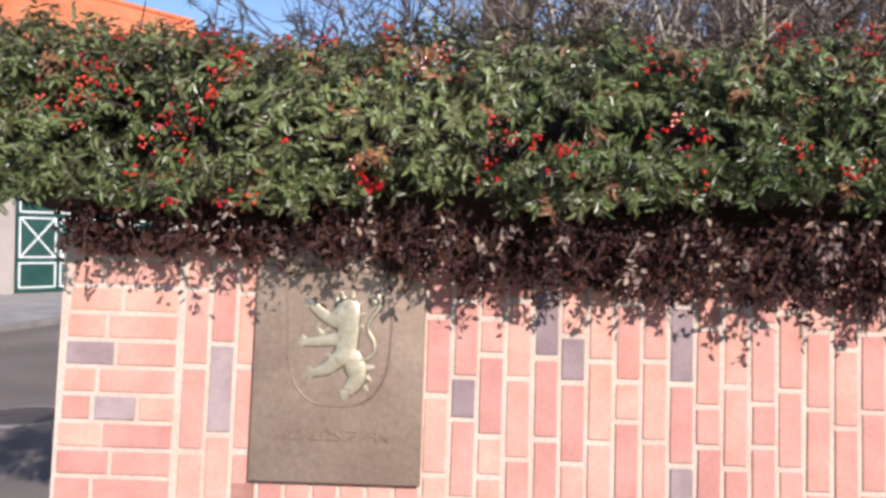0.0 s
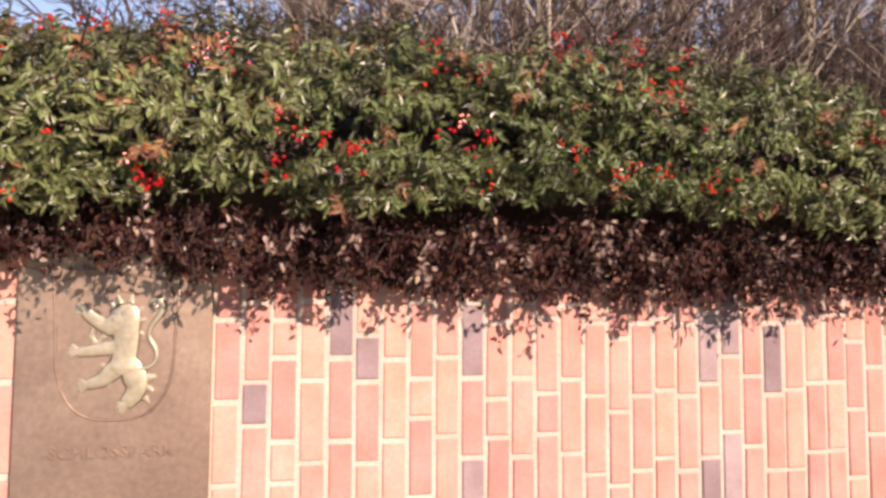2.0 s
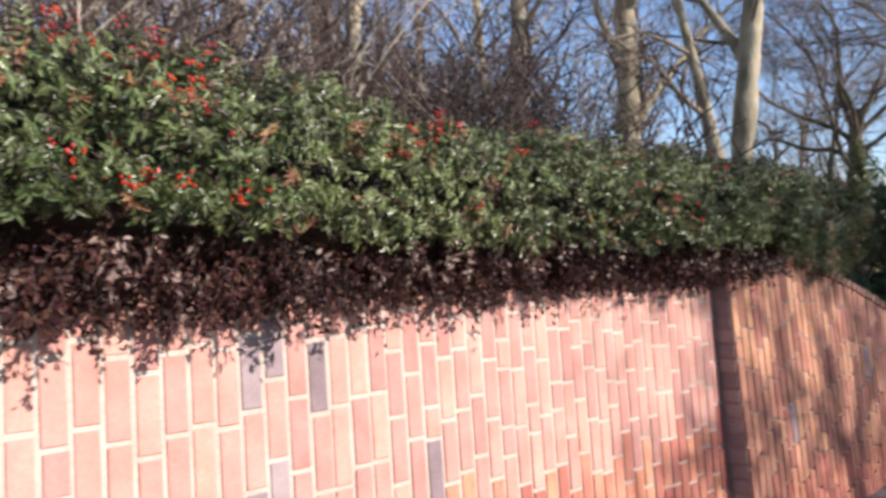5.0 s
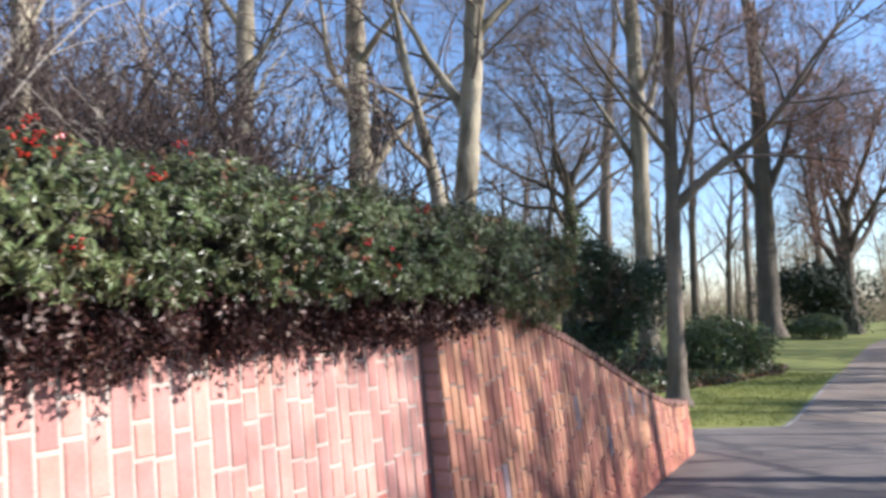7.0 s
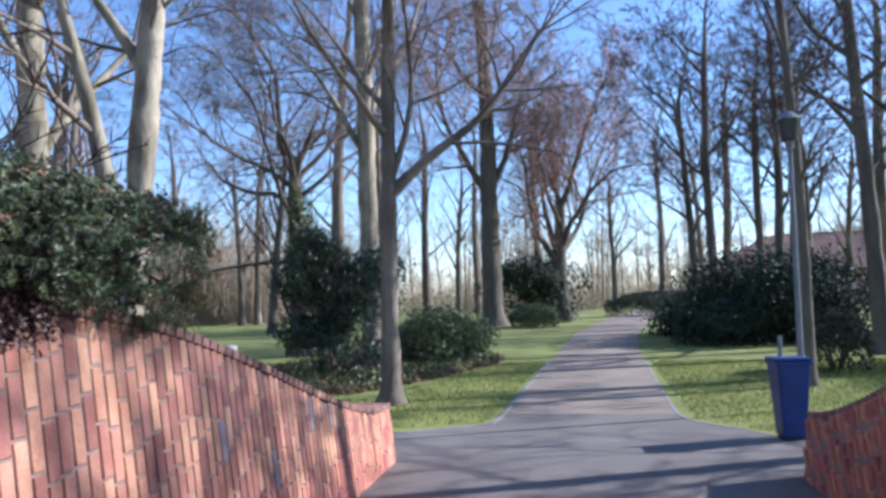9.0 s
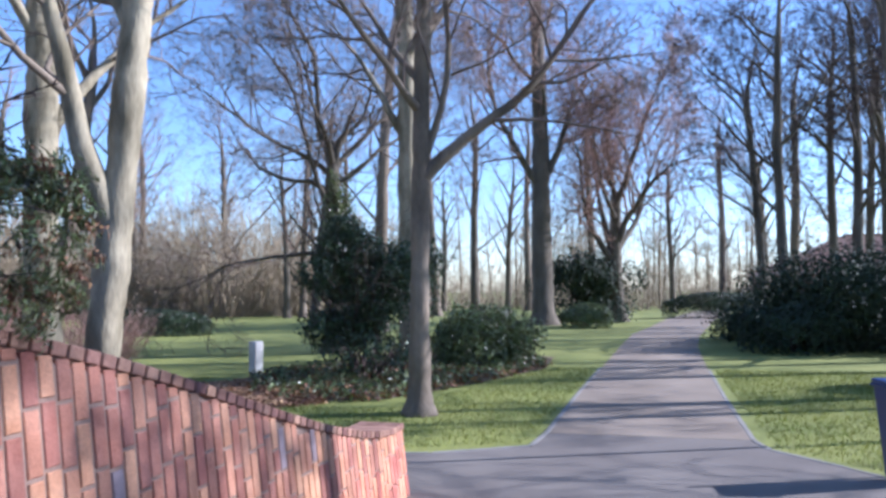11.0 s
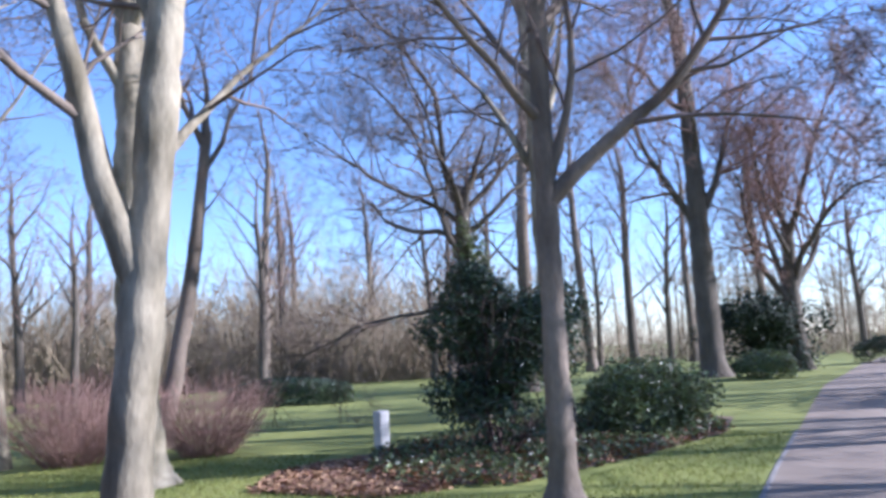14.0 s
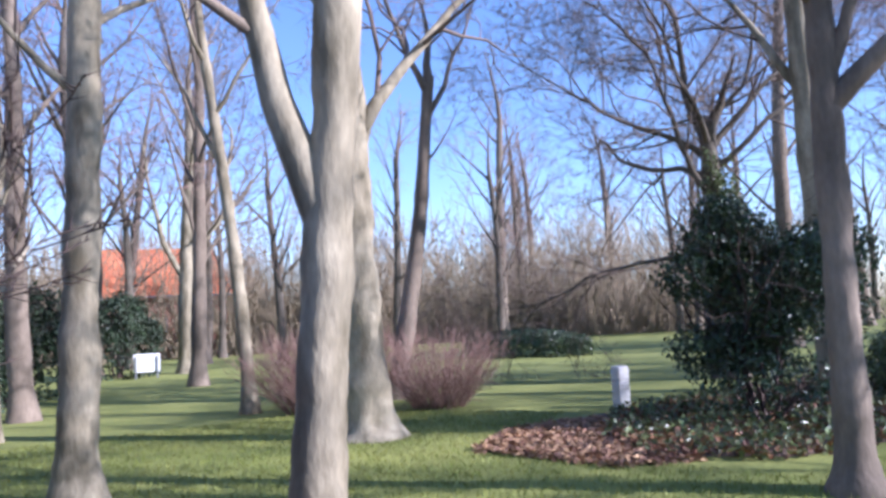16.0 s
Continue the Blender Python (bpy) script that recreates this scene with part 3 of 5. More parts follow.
wall_1 = wall_body("wall_north", "tall leaning brick wall of upright red bricks with pale joints", -1.12, 4.37, top_1, face_1, 0.5)
wall_2 = wall_body("wall_gate", "leaning red brick wall falling in a curve towards the drive", 4.37, 9.74, top_2, face_2, 0.34, M_MORTAR_OLD)
wall_3 = wall_body("wall_south", "shaded leaning brick wall falling towards the drive", 1.5, 9.28, top_3, face_3, -0.36, M_MORTAR_OLD)


def coping(wall, x0, x1, top, face, thick):
    """Weathered capping bricks that follow the falling top."""
    n = int((x1 - x0) / 0.085)
    for i in range(n):
        x = x0 + (x1 - x0) * (i + 0.5) / n
        slope = math.degrees(math.atan((top(x + 0.05) - top(x - 0.05)) / 0.1))
        ob = part("coping_brick", COPING, M_COPING, wall)
        ob.matrix_world = pose(x, face(top(x)) + thick / 2, top(x) + 0.012, 0, -slope, 0)


bm = box(-0.039, 0.039, -0.185, 0.185, -0.02, 0.03, 0.006)
COPING = bpy.data.meshes.new("coping_brick")
bm.to_mesh(COPING)
bm.free()
COPING.materials.append(M_COPING)

# ---- bronze plaque ----
plaque = thing("plaque", "weathered bronze plaque with lion shield on the brick wall", "plaque",
               pose((PLAQUE[0] + PLAQUE[1]) / 2, face_1(1.17) - 0.028, 1.17, -math.degrees(math.atan(0.095))))
part("plate", box(-0.25, 0.25, 0.0, 0.05, -0.315, 0.315, 0.004), M_BRONZE, plaque)
t = Tubes()
outline = [(-0.162, 0.278), (-0.155, 0.2)] + [(-0.150 * math.cos(a) ** 0.7, 0.08 - 0.172 * math.sin(a)) for a in np.linspace(0.0, math.pi / 2 - 0.02, 14)]
outline += [(-x, z) for x, z in outline[::-1]]
arch = [(x, 0.278 + 0.026 * (1 - (x / 0.162) ** 2)) for x in np.linspace(0.162, -0.162, 9)]
t.add([(x, 0.0, z) for x, z in outline + arch[1:]], [0.0035] * (len(outline) + len(arch) - 1), 6)
t.add([(x, 0.0, 0.246 + 0.008 * (1 - (x / 0.055) ** 2)) for x in np.linspace(-0.055, 0.055, 7)], [0.003] * 7, 6)
for x in (-0.035, 0.0, 0.035):
    t.add([(x, 0.0, 0.25), (x, 0.0, 0.272)], [0.006, 0.004], 6, 0.5)
part("shield_rim", t.mesh("shield_rim", M_BRONZE), M_BRONZE, plaque)
t = Tubes()


def stroke(tubes, pts, radii, flat=0.1):
    """A raised, flattened stroke along a smoothed line, closed to points at its ends."""
    pts = np.array(pts, float) * np.array([0.86, 1.0]) + np.array([0.008, 0.0])
    for _ in range(3):
        pts = np.concatenate([pts[:1]] + [np.stack([0.75 * a + 0.25 * b, 0.25 * a + 0.75 * b]) for a, b in zip(pts, pts[1:])] + [pts[-1:]])
    q = np.linspace(0, 1, len(pts))
    r = np.interp(q, np.linspace(0, 1, len(radii)), radii)
    tubes.add(np.stack([pts[:, 0], np.full(len(pts), -0.002), pts[:, 1]], axis=1), r, 10, flat)


# one rampant lion that faces to the side: trunk, mane, head, legs
stroke(t, [(0.03, 0.215), (0.022, 0.16), (0.02, 0.10), (0.015, 0.06), (0.015, 0.03)], [0.012, 0.034, 0.036, 0.034, 0.042, 0.03])
stroke(t, [(-0.045, 0.155), (0.0, 0.168), (0.03, 0.16)], [0.02, 0.036, 0.03])
stroke(t, [(-0.022, 0.185), (0.005, 0.20), (0.032, 0.205)], [0.012, 0.022, 0.014])
stroke(t, [(-0.02, 0.155), (-0.065, 0.17), (-0.105, 0.20)], [0.026, 0.018, 0.013])
stroke(t, [(0.0, 0.105), (-0.05, 0.098), (-0.12, 0.09)], [0.026, 0.018, 0.013])
stroke(t, [(0.01, 0.06), (-0.022, 0.035), (-0.045, 0.015), (-0.09, 0.005)], [0.03, 0.026, 0.02, 0.014])
stroke(t, [(0.03, 0.06), (0.055, 0.015), (0.058, -0.015), (0.025, -0.05)], [0.026, 0.034, 0.026, 0.018])
stroke(t, [(0.05, 0.015), (0.085, 0.02), (0.115, 0.024)], [0.02, 0.012, 0.003])
# paws with spread claws
for x, z, w in ((-0.112, 0.203, 2.6), (-0.128, 0.092, 3.0), (-0.098, 0.002, 3.2), (0.018, -0.055, 3.6)):
    for a in (-0.9, -0.3, 0.3, 0.9):
        stroke(t, [(x + 0.01, z), (x + 0.022 * math.cos(w + a), z + 0.022 * math.sin(w + a))], [0.010, 0.003])
# ragged tufts of the mane, back and thighs
for x, z, a in ((-0.04, 0.135, 3.6), (-0.05, 0.12, 3.4), (-0.03, 0.105, 3.9), (0.05, 0.20, 0.6), (0.055, 0.175, 0.2), (0.05, 0.145, 6.0), (-0.03, 0.05, 2.8), (-0.02, 0.02, 4.4), (0.085, -0.005, 5.8),
                (0.08, -0.03, 5.4), (0.0, 0.22, 1.9), (0.03, 0.225, 1.4), (-0.018, 0.21, 2.2), (-0.075, 0.15, 4.2), (-0.07, 0.115, 2.2)):
    stroke(t, [(x, z), (x + 0.024 * math.cos(a), z + 0.024 * math.sin(a))], [0.011, 0.002])
part("lion_relief", t.mesh("lion_relief", M_BRONZE_RUBBED), M_BRONZE_RUBBED, plaque, "rubbed bright bronze relief")
t = Tubes()
stroke(t, [(0.06, 0.045), (0.085, 0.045), (0.115, 0.065), (0.11, 0.10), (0.085, 0.13), (0.095, 0.165), (0.125, 0.195), (0.13, 0.225), (0.105, 0.235), (0.085, 0.222)], [0.008, 0.006, 0.006, 0.007, 0.009, 0.012, 0.004], 0.4)
for a in (0.6, 2.4, 4.0):
    stroke(t, [(0.108, 0.215), (0.108 + 0.024 * math.cos(a), 0.215 + 0.024 * math.sin(a))], [0.010, 0.003], 0.3)
part("tail_relief", t.mesh("tail_relief", M_BRONZE_RUBBED), M_BRONZE_RUBBED, plaque)
for word, size, z, w in (("SCHLOSSPARK", 0.044, -0.19, 0.36),):
    curve = bpy.data.curves.new("letters", "FONT")
    curve.body, curve.size, curve.extrude, curve.align_x = word, size, 0.003, "CENTER"
    curve.space_character = 1.12
    tmp = bpy.data.objects.new("letters", curve)
    scene.collection.objects.link(tmp)
    bpy.context.view_layer.update()
    me = bpy.data.meshes.new_from_object(tmp.evaluated_get(bpy.context.evaluated_depsgraph_get()))
    bpy.data.objects.remove(tmp)
    me.materials.clear()
    me.materials.append(M_BRONZE)
    ob = part("lettering", me, M_BRONZE, plaque, "raised bronze letters")
    ob.matrix_local = pose(0, -0.002, z, 90)

# ---- the berry hedge on the wall ----
HX0, HX1 = -1.75, 6.15


def hedge_surface(rng, n, x0, x1, lo, hi, mirror=None):
    """Points and outward normals on the hedge's uneven rounded back."""
    x = rng.uniform(x0, x1, n)
    a = rng.uniform(lo, hi, n)
    falls = np.clip(x - 4.3, 0, 1) * (rng.random(n) < 0.5)
    a = np.where((a < 0.4) & (falls > 0), a - falls * rng.uniform(0.0, 1.0, n), a)
    end = np.clip(np.minimum((x - x0) / 0.55, (x1 - x) / 0.4), 0.0, 1.0)
    end = np.sqrt(1 - (1 - end) ** 2)
    bump = np.array([noise.noise(Vector((px * 1.6, pa * 1.5, 3.0))) * 0.12 + noise.noise(Vector((px * 5, pa * 4, 9.0))) * 0.09 for px, pa in zip(x, a)])
    r = 1 + bump * 1.3
    ry, rz = 0.66 * (0.35 + 0.65 * end), 0.31 * (0.45 + 0.55 * end)
    co, si = np.cos(a), np.sin(a)
    sc = np.sign(co) * np.abs(co) ** 0.75
    ss = np.sign(si) * np.abs(si) ** 0.75
    y = 2.62 - sc * ry * r
    z = 1.84 + 0.03 * np.sin(x * 1.7) + ss * rz * r * (1 + 0.5 * np.clip(x - 4.4, 0, 1) * (ss < 0)) + 0.08 * np.clip(ss, 0, 1) * np.clip(1 - x / 3.0, 0.2, 1.0)
    nrm = np.stack([np.zeros(n) + (x > x1 - 0.6) * 0.6 - (x < x0 + 0.5) * 0.6, -co, si], axis=1)
    return np.stack([x, y, z], axis=1), nrm / np.linalg.norm(nrm, axis=1)[:, None]


def hang_foot(x):
    """How low the overhanging sprays reach along the wall."""
    return 1.415 + 0.08 * min(1.0, max(0.0, (0.0 - x) / 0.4)) - 0.05 * math.exp(-((x - 1.7) / 0.8) ** 2) + 0.05 * noise.noise(Vector((x * 2.6, 0, 1))) + 0.04 * noise.noise(Vector((x * 8, 0, 4)))


def hedge(x0, x1, seed, count, label, mirror=False):
    rng = np.random.default_rng(seed)
    root = thing("hedge", label, "hedge")
    base, out = hedge_surface(rng, count, x0, x1, -0.5, 2.5)
    # hollows between the clumps look into the dark inside
    hollow = np.array([noise.noise(Vector((p[0] * 3.2, p[2] * 5, p[1] * 3))) for p in base])
    keep = (hollow > -0.2) | (rng.random(count) < 0.45)
    base, out, hollow = base[keep], out[keep], hollow[keep]
    base = base - out * (0.06 + 0.10 * rng.uniform(0, 1, (len(base), 1)) ** 1.6 - 0.05 * hollow[:, None])
    kind = rng.random(len(base))
    patch = np.array([noise.noise(Vector((p[0] * 1.1, p[2] * 2.5, 5.0))) for p in base])
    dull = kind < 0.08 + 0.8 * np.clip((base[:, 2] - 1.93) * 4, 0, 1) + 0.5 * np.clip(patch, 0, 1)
    dry = rng.random(len(base)) < 0.04 + 0.3 * np.clip(patch - 0.2, 0, 1) + 0.2 * np.clip(base[:, 0] - 4.9, 0, 1)
    flip = np.array([1, -1, 1]) if mirror else np.array([1, 1, 1])
    off = np.array([0, 0.56, 0]) if mirror else np.zeros(3)
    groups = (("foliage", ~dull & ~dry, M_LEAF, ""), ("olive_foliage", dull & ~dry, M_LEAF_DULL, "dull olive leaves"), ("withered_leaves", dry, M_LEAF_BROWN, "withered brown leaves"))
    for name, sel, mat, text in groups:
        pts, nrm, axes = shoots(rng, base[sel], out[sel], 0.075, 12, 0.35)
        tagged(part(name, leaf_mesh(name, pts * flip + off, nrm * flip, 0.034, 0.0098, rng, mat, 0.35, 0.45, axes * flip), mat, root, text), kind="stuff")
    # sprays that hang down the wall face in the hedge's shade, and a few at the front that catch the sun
    dark_p, lit_p, t = [], [], Tubes()
    for i in range(int((x1 - x0) * (170 if not mirror else 14))):
        x = rng.uniform(x0 + 0.72, x1 - 1.3)
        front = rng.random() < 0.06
        z = rng.uniform(1.56, 1.68)
        y = rng.uniform(1.98, 2.14) if front else face_1(z) - 0.02 - rng.uniform(0, 1) ** 1.5 * 0.22
        long = rng.uniform(0.04, 0.14) if front else max(0.05, (z - hang_foot(x)) * rng.uniform(0.3, 1.08))
        line = limb_line(rng, (x, y, z), (rng.normal(0, 0.45), rng.normal(0.0, 0.1), -1), long, 0.22, -0.05, 0.04)
        line[:, 1] = np.minimum(line[:, 1], face_1(line[:, 2]) - 0.012)
        t.add(line * flip + off, np.linspace(0.0022, 0.0010, len(line)), 3)
        for q in rng.uniform(0, 1, int(6 + long * 90)):
            j = min(int(q * (len(line) - 1)), len(line) - 2)
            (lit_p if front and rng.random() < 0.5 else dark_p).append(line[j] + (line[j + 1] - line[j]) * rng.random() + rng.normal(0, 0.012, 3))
    tagged(part("spray_wood", t.mesh("spray_wood", M_TWIG), M_TWIG, root), kind="stuff")
    # shade and sun are put into the leaf colours: dark behind, pale in front
    for name, got, mat, text in (("hanging_spray", dark_p, M_SPRAY, "reddish hanging leaves coloured dark for the shade under the hedge"), ("dry_spray", lit_p, M_SPRAY_PALE, "hanging leaves coloured pale as if sunlit")):
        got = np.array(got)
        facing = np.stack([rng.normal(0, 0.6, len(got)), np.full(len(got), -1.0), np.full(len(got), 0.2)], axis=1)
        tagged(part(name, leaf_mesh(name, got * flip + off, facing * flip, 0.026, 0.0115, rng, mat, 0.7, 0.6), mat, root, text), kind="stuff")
    # twigs inside, so that gaps look into dark branches
    t = Tubes()
    core, cn = hedge_surface(rng, 900, x0 + 0.2, x1 - 0.2, -0.7, 3.0)
    for p, n in zip(core, cn):
        q = p - n * rng.uniform(0.2, 0.4)
        line = limb_line(rng, q, n + rng.normal(0, 0.7, 3), rng.uniform(0.15, 0.34), 0.15, 0, 0.08)
        t.add(line * flip + off, np.linspace(0.006, 0.002, len(line)), 3)
    # inner leaves take the darker leaf colour so that gaps read as shade
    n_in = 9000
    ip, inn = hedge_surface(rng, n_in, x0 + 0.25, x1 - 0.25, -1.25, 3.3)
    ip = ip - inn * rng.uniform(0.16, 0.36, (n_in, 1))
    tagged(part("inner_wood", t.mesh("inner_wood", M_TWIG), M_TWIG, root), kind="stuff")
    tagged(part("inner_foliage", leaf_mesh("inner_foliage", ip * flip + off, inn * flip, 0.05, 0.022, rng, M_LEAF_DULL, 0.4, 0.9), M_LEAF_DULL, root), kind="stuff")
    # solid dark core, added to block light and keep the hedge's gaps dark
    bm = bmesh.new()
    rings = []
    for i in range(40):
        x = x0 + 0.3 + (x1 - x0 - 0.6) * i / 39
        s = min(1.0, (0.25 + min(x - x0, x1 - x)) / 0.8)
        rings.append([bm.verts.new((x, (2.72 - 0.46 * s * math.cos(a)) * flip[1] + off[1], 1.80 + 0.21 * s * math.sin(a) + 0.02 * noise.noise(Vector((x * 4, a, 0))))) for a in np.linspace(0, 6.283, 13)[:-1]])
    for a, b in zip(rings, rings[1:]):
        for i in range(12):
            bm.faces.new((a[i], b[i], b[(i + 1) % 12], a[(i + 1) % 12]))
    part("shade_core", bm, M_TWIG, root)
    return root


hedge_1 = hedge(HX0, HX1, 11, 10500, "long clipped evergreen hedge with red berries lying on the brick wall")
hedge_2 = hedge(0.9, 6.9, 12, 2200, "dark evergreen hedge on the shaded brick wall", mirror=True)

# berry clusters sit in the hedge's front
CLUSTERS = []
for v in range(5):
    rng = np.random.default_rng(100 + v)
    bm = bmesh.new()
    for _ in range(3 + v):
        bmesh.ops.create_icosphere(bm, subdivisions=1, radius=rng.uniform(0.0038, 0.0052), matrix=Matrix.Translation(rng.normal(0, 0.007 + 0.0015 * v, 3)))
    me = bpy.data.meshes.new("berry_cluster")
    bm.to_mesh(me)
    bm.free()
    me.materials.append(M_BERRY)
    CLUSTERS.append(me)
rng = np.random.default_rng(77)
made = 0
while made < 210:
    p, n = hedge_surface(rng, 1, -1.4, 4.4, -0.42, 0.85)
    thick = noise.noise(Vector((p[0][0] * 2.3, p[0][2] * 4, 21.0)))
    if rng.random() > 0.35 + 1.2 * thick or rng.random() < max(0.0, (p[0][0] - 1.2) / 3.0):
        continue
    for _ in range(rng.integers(1, 5)):
        ob = new("berry_cluster", CLUSTERS[rng.integers(0, 5)])
        ob.parent = hedge_1
        ob["kind"] = "stuff"
        q = p[0] + n[0] * rng.uniform(-0.04, 0.005) + rng.normal(0, 0.03, 3)
        ob.matrix_world = pose(*q, *rng.uniform(0, 360, 3)) @ Matrix.Scale(rng.uniform(0.8, 1.2), 4)
        made += 1

# ---- bare trees near the drive ----
RICH = dict(kids=(5, 6, 6, 6), levels=4, thin=0.0042, dense=2.8, wobble=0.15, limb_wobble=0.1)
GREY = "bare tree with smooth grey-beige trunk in side light on the lawn"
FINE = dict(kids=(5, 5, 5, 4), levels=4, thin=0.0045, limb_wobble=0.1, wobble=0.15)
# forked tree beside the drive wall
forked_tree = tree(9.83, 5.03, 21, 7.5, 0.168, [(2.25, -42, 62, 4.6, 0.135), (3.55, -30, 76, 3.6, 0.10), (4.1, 20, 58, 3.2, 0.09), (5.2, 150, 50, 3.0, 0.07), (5.8, 250, 40, 3.0, 0.06), (6.9, 90, 60, 2.6, 0.06), (7.2, 330, 60, 3.0, 0.07)],
     "bare forked tree with knotty pale trunk beside the wall", FINE, (0.36, -0.4), 0.04, twig=M_BARK_MID, top=0.66)
for x, y, z, s, tall in ((-0.045, -0.165, 1.47, 0.032, 2.0), (0.06, -0.17, 1.05, 0.02, 1.4), (-0.02, -0.175, 2.9, 0.028, 1.2), (0.02, -0.165, 3.95, 0.05, 1.1)):
    bm = bmesh.new()
    bmesh.ops.create_icosphere(bm, subdivisions=2, radius=s, matrix=pose(x + 0.03 * z, y - 0.03 * z + 0.02, z) @ Matrix.Diagonal((0.9, 0.5, tall, 1)))
    part("pruning_scar", bm, M_CUT, forked_tree, "pale healed pruning scar")
# tree beside the drive with a strong rising limb
tree(13.62, 3.05, 22, 8.5, 0.14, [(3.15, 150, 46, 5.2, 0.10), (3.3, 172, 62, 4.6, 0.065), (4.0, 300, 42, 3.6, 0.06), (4.4, 30, 50, 3.6, 0.06), (5.0, 120, 42, 4.2, 0.07), (5.4, 240, 45, 3.4, 0.06),
                                   (6.2, 0, 50, 3.2, 0.05), (6.8, 170, 50, 3.4, 0.05), (7.6, 80, 60, 3.0, 0.05), (8.3, 260, 65, 3.0, 0.05)],
     "bare tree with a strong rising limb beside the drive", RICH, (0.1, -0.1), 0.05, M_BARK_MID, top=0.55, flare=0.7)
tree(14.0, 9.1, 23, 9.5, 0.29, [(3.6, 80, 64, 5.5, 0.14), (5.5, 300, 55, 4.0, 0.1), (6.5, 200, 50, 4.0, 0.09), (8, 20, 50, 4.0, 0.09), (9, 130, 60, 4.0, 0.09)],
     "bare tree with thick pale trunk and flared foot", FINE, (-0.25, 0.15), 0.12, flare=0.9)
tree(10.0, 8.75, 24, 9.5, 0.19, [(3.9, 290, 50, 3.6, 0.05), (4.6, 60, 40, 4.2, 0.05), (5.2, 180, 50, 3.6, 0.06), (6, 320, 50, 3.8, 0.06), (7, 90, 50, 3.8, 0.06), (8.3, 220, 55, 3.6, 0.06), (9.2, 20, 70, 3.6, 0.06)],
     GREY, FINE, (0.35, 0.1), 0.08)
tree(15.05, 13.4, 25, 9, 0.135, [(4.2, 40, 50, 3.4, 0.05), (4.6, 290, 55, 3.6, 0.06), (5.5, 150, 50, 3.2, 0.05), (6.5, 250, 50, 3.2, 0.05), (7.6, 30, 55, 3.2, 0.05), (8.6, 180, 65, 3.2, 0.05)],
     "slender bare tree with pale bent trunk", FINE, (-0.5, 0.45), 0.22)
tree(11.15, 14.4, 26, 4.6, 0.10, [(1.8, 320, 60, 3.2, 0.05), (2.0, 60, 62, 3.6, 0.05), (3.2, 180, 55, 2.8, 0.04), (4.3, 280, 65, 2.8, 0.04)], "slender pale tree with several rising stems", FINE, (0.1, 0.1), 0.1)
tree(22.0, 27.5, 27, 10, 0.36, [(3.4, 300, 62, 6, 0.16), (3.8, 100, 58, 6, 0.15), (5.4, 20, 45, 5, 0.1), (7, 200, 50, 5, 0.1), (8.5, 320, 55, 4.5, 0.09), (9.5, 120, 60, 4.5, 0.09)], GREY, FINE, (0.2, 0.2), 0.15)
tree(17.7, 12.4, 32, 6.4, 0.19, [(5.6, 120, 55, 3.6, 0.07), (6.1, 330, 70, 3.6, 0.08), (4.6, 100, 40, 2.2, 0.03)], "bare leaning tree with brown trunk behind the pale one", FINE, (0.75, -0.8), 0.12, M_BARK_MID)
# great spreading tree behind the holly
tree(22.8, 7.8, 28, 5.2, 0.30, [(2.7, 318, 14, 6.2, 0.065), (3.7, 325, 38, 6.0, 0.085), (4.2, 10, 42, 5.6, 0.08), (4.6, 80, 45, 6.0, 0.085), (4.8, 140, 40, 5.8, 0.085), (4.9, 240, 45, 5.4, 0.08), (5.0, 350, 62, 6.2, 0.11), (5.0, 120, 62, 6.2, 0.11),
                                (4.4, 165, 24, 5.2, 0.08), (4.6, 335, 26, 5.0, 0.08)],
     "wide spreading bare tree with dark ivy-clad trunk", dict(RICH, wobble=0.2, lift=0.03, limb_wobble=0.2, dense=2.4), (0.15, 0.1), 0.1, M_BARK_DARK, M_TWIG_GREY)
tree(21.2, 5.35, 29, 13, 0.27, [(5.2, 340, 58, 5, 0.1), (6.0, 120, 55, 5, 0.1), (7, 200, 50, 4.6, 0.09), (8, 60, 50, 4.6, 0.09), (9.4, 300, 55, 4.4, 0.08), (10.6, 160, 55, 4.4, 0.08), (12, 20, 60, 4.2, 0.08), (12.8, 240, 65, 4.2, 0.08)],
     "tall bare tree with straight blotched trunk", FINE, (-0.2, 0.2), 0.1)
tree(39.0, 4.3, 30, 15, 0.5, [(6, 330, 66, 8, 0.22), (6.5, 160, 64, 8, 0.2), (8, 60, 50, 6, 0.12), (9, 240, 45, 6, 0.12), (11, 0, 50, 6, 0.12), (12.5, 120, 50, 5.5, 0.1), (14, 280, 60, 5.5, 0.1)],
     "tall double-stemmed bare tree with thick trunk", dict(FINE, kids=(5, 7, 6, 6), thin=0.008), (0.3, 0.3), 0.2, M_BARK_DARK, M_TWIG_RED)
tree(43.0, 1.2, 31, 6, 0.42, [(2.8, 330, 58, 8, 0.2), (3.2, 30, 62, 8, 0.2), (3.4, 150, 55, 8, 0.2), (3.8, 210, 50, 8, 0.18), (4.2, 90, 66, 8, 0.18), (5, 280, 40, 7, 0.14), (5.8, 180, 70, 8, 0.18)],
     "many-stemmed dark bare tree beside the drive", dict(FINE, kids=(5, 7, 6, 6), thin=0.008), (0, 0), 0.1, M_BARK_DARK, M_TWIG_RED)
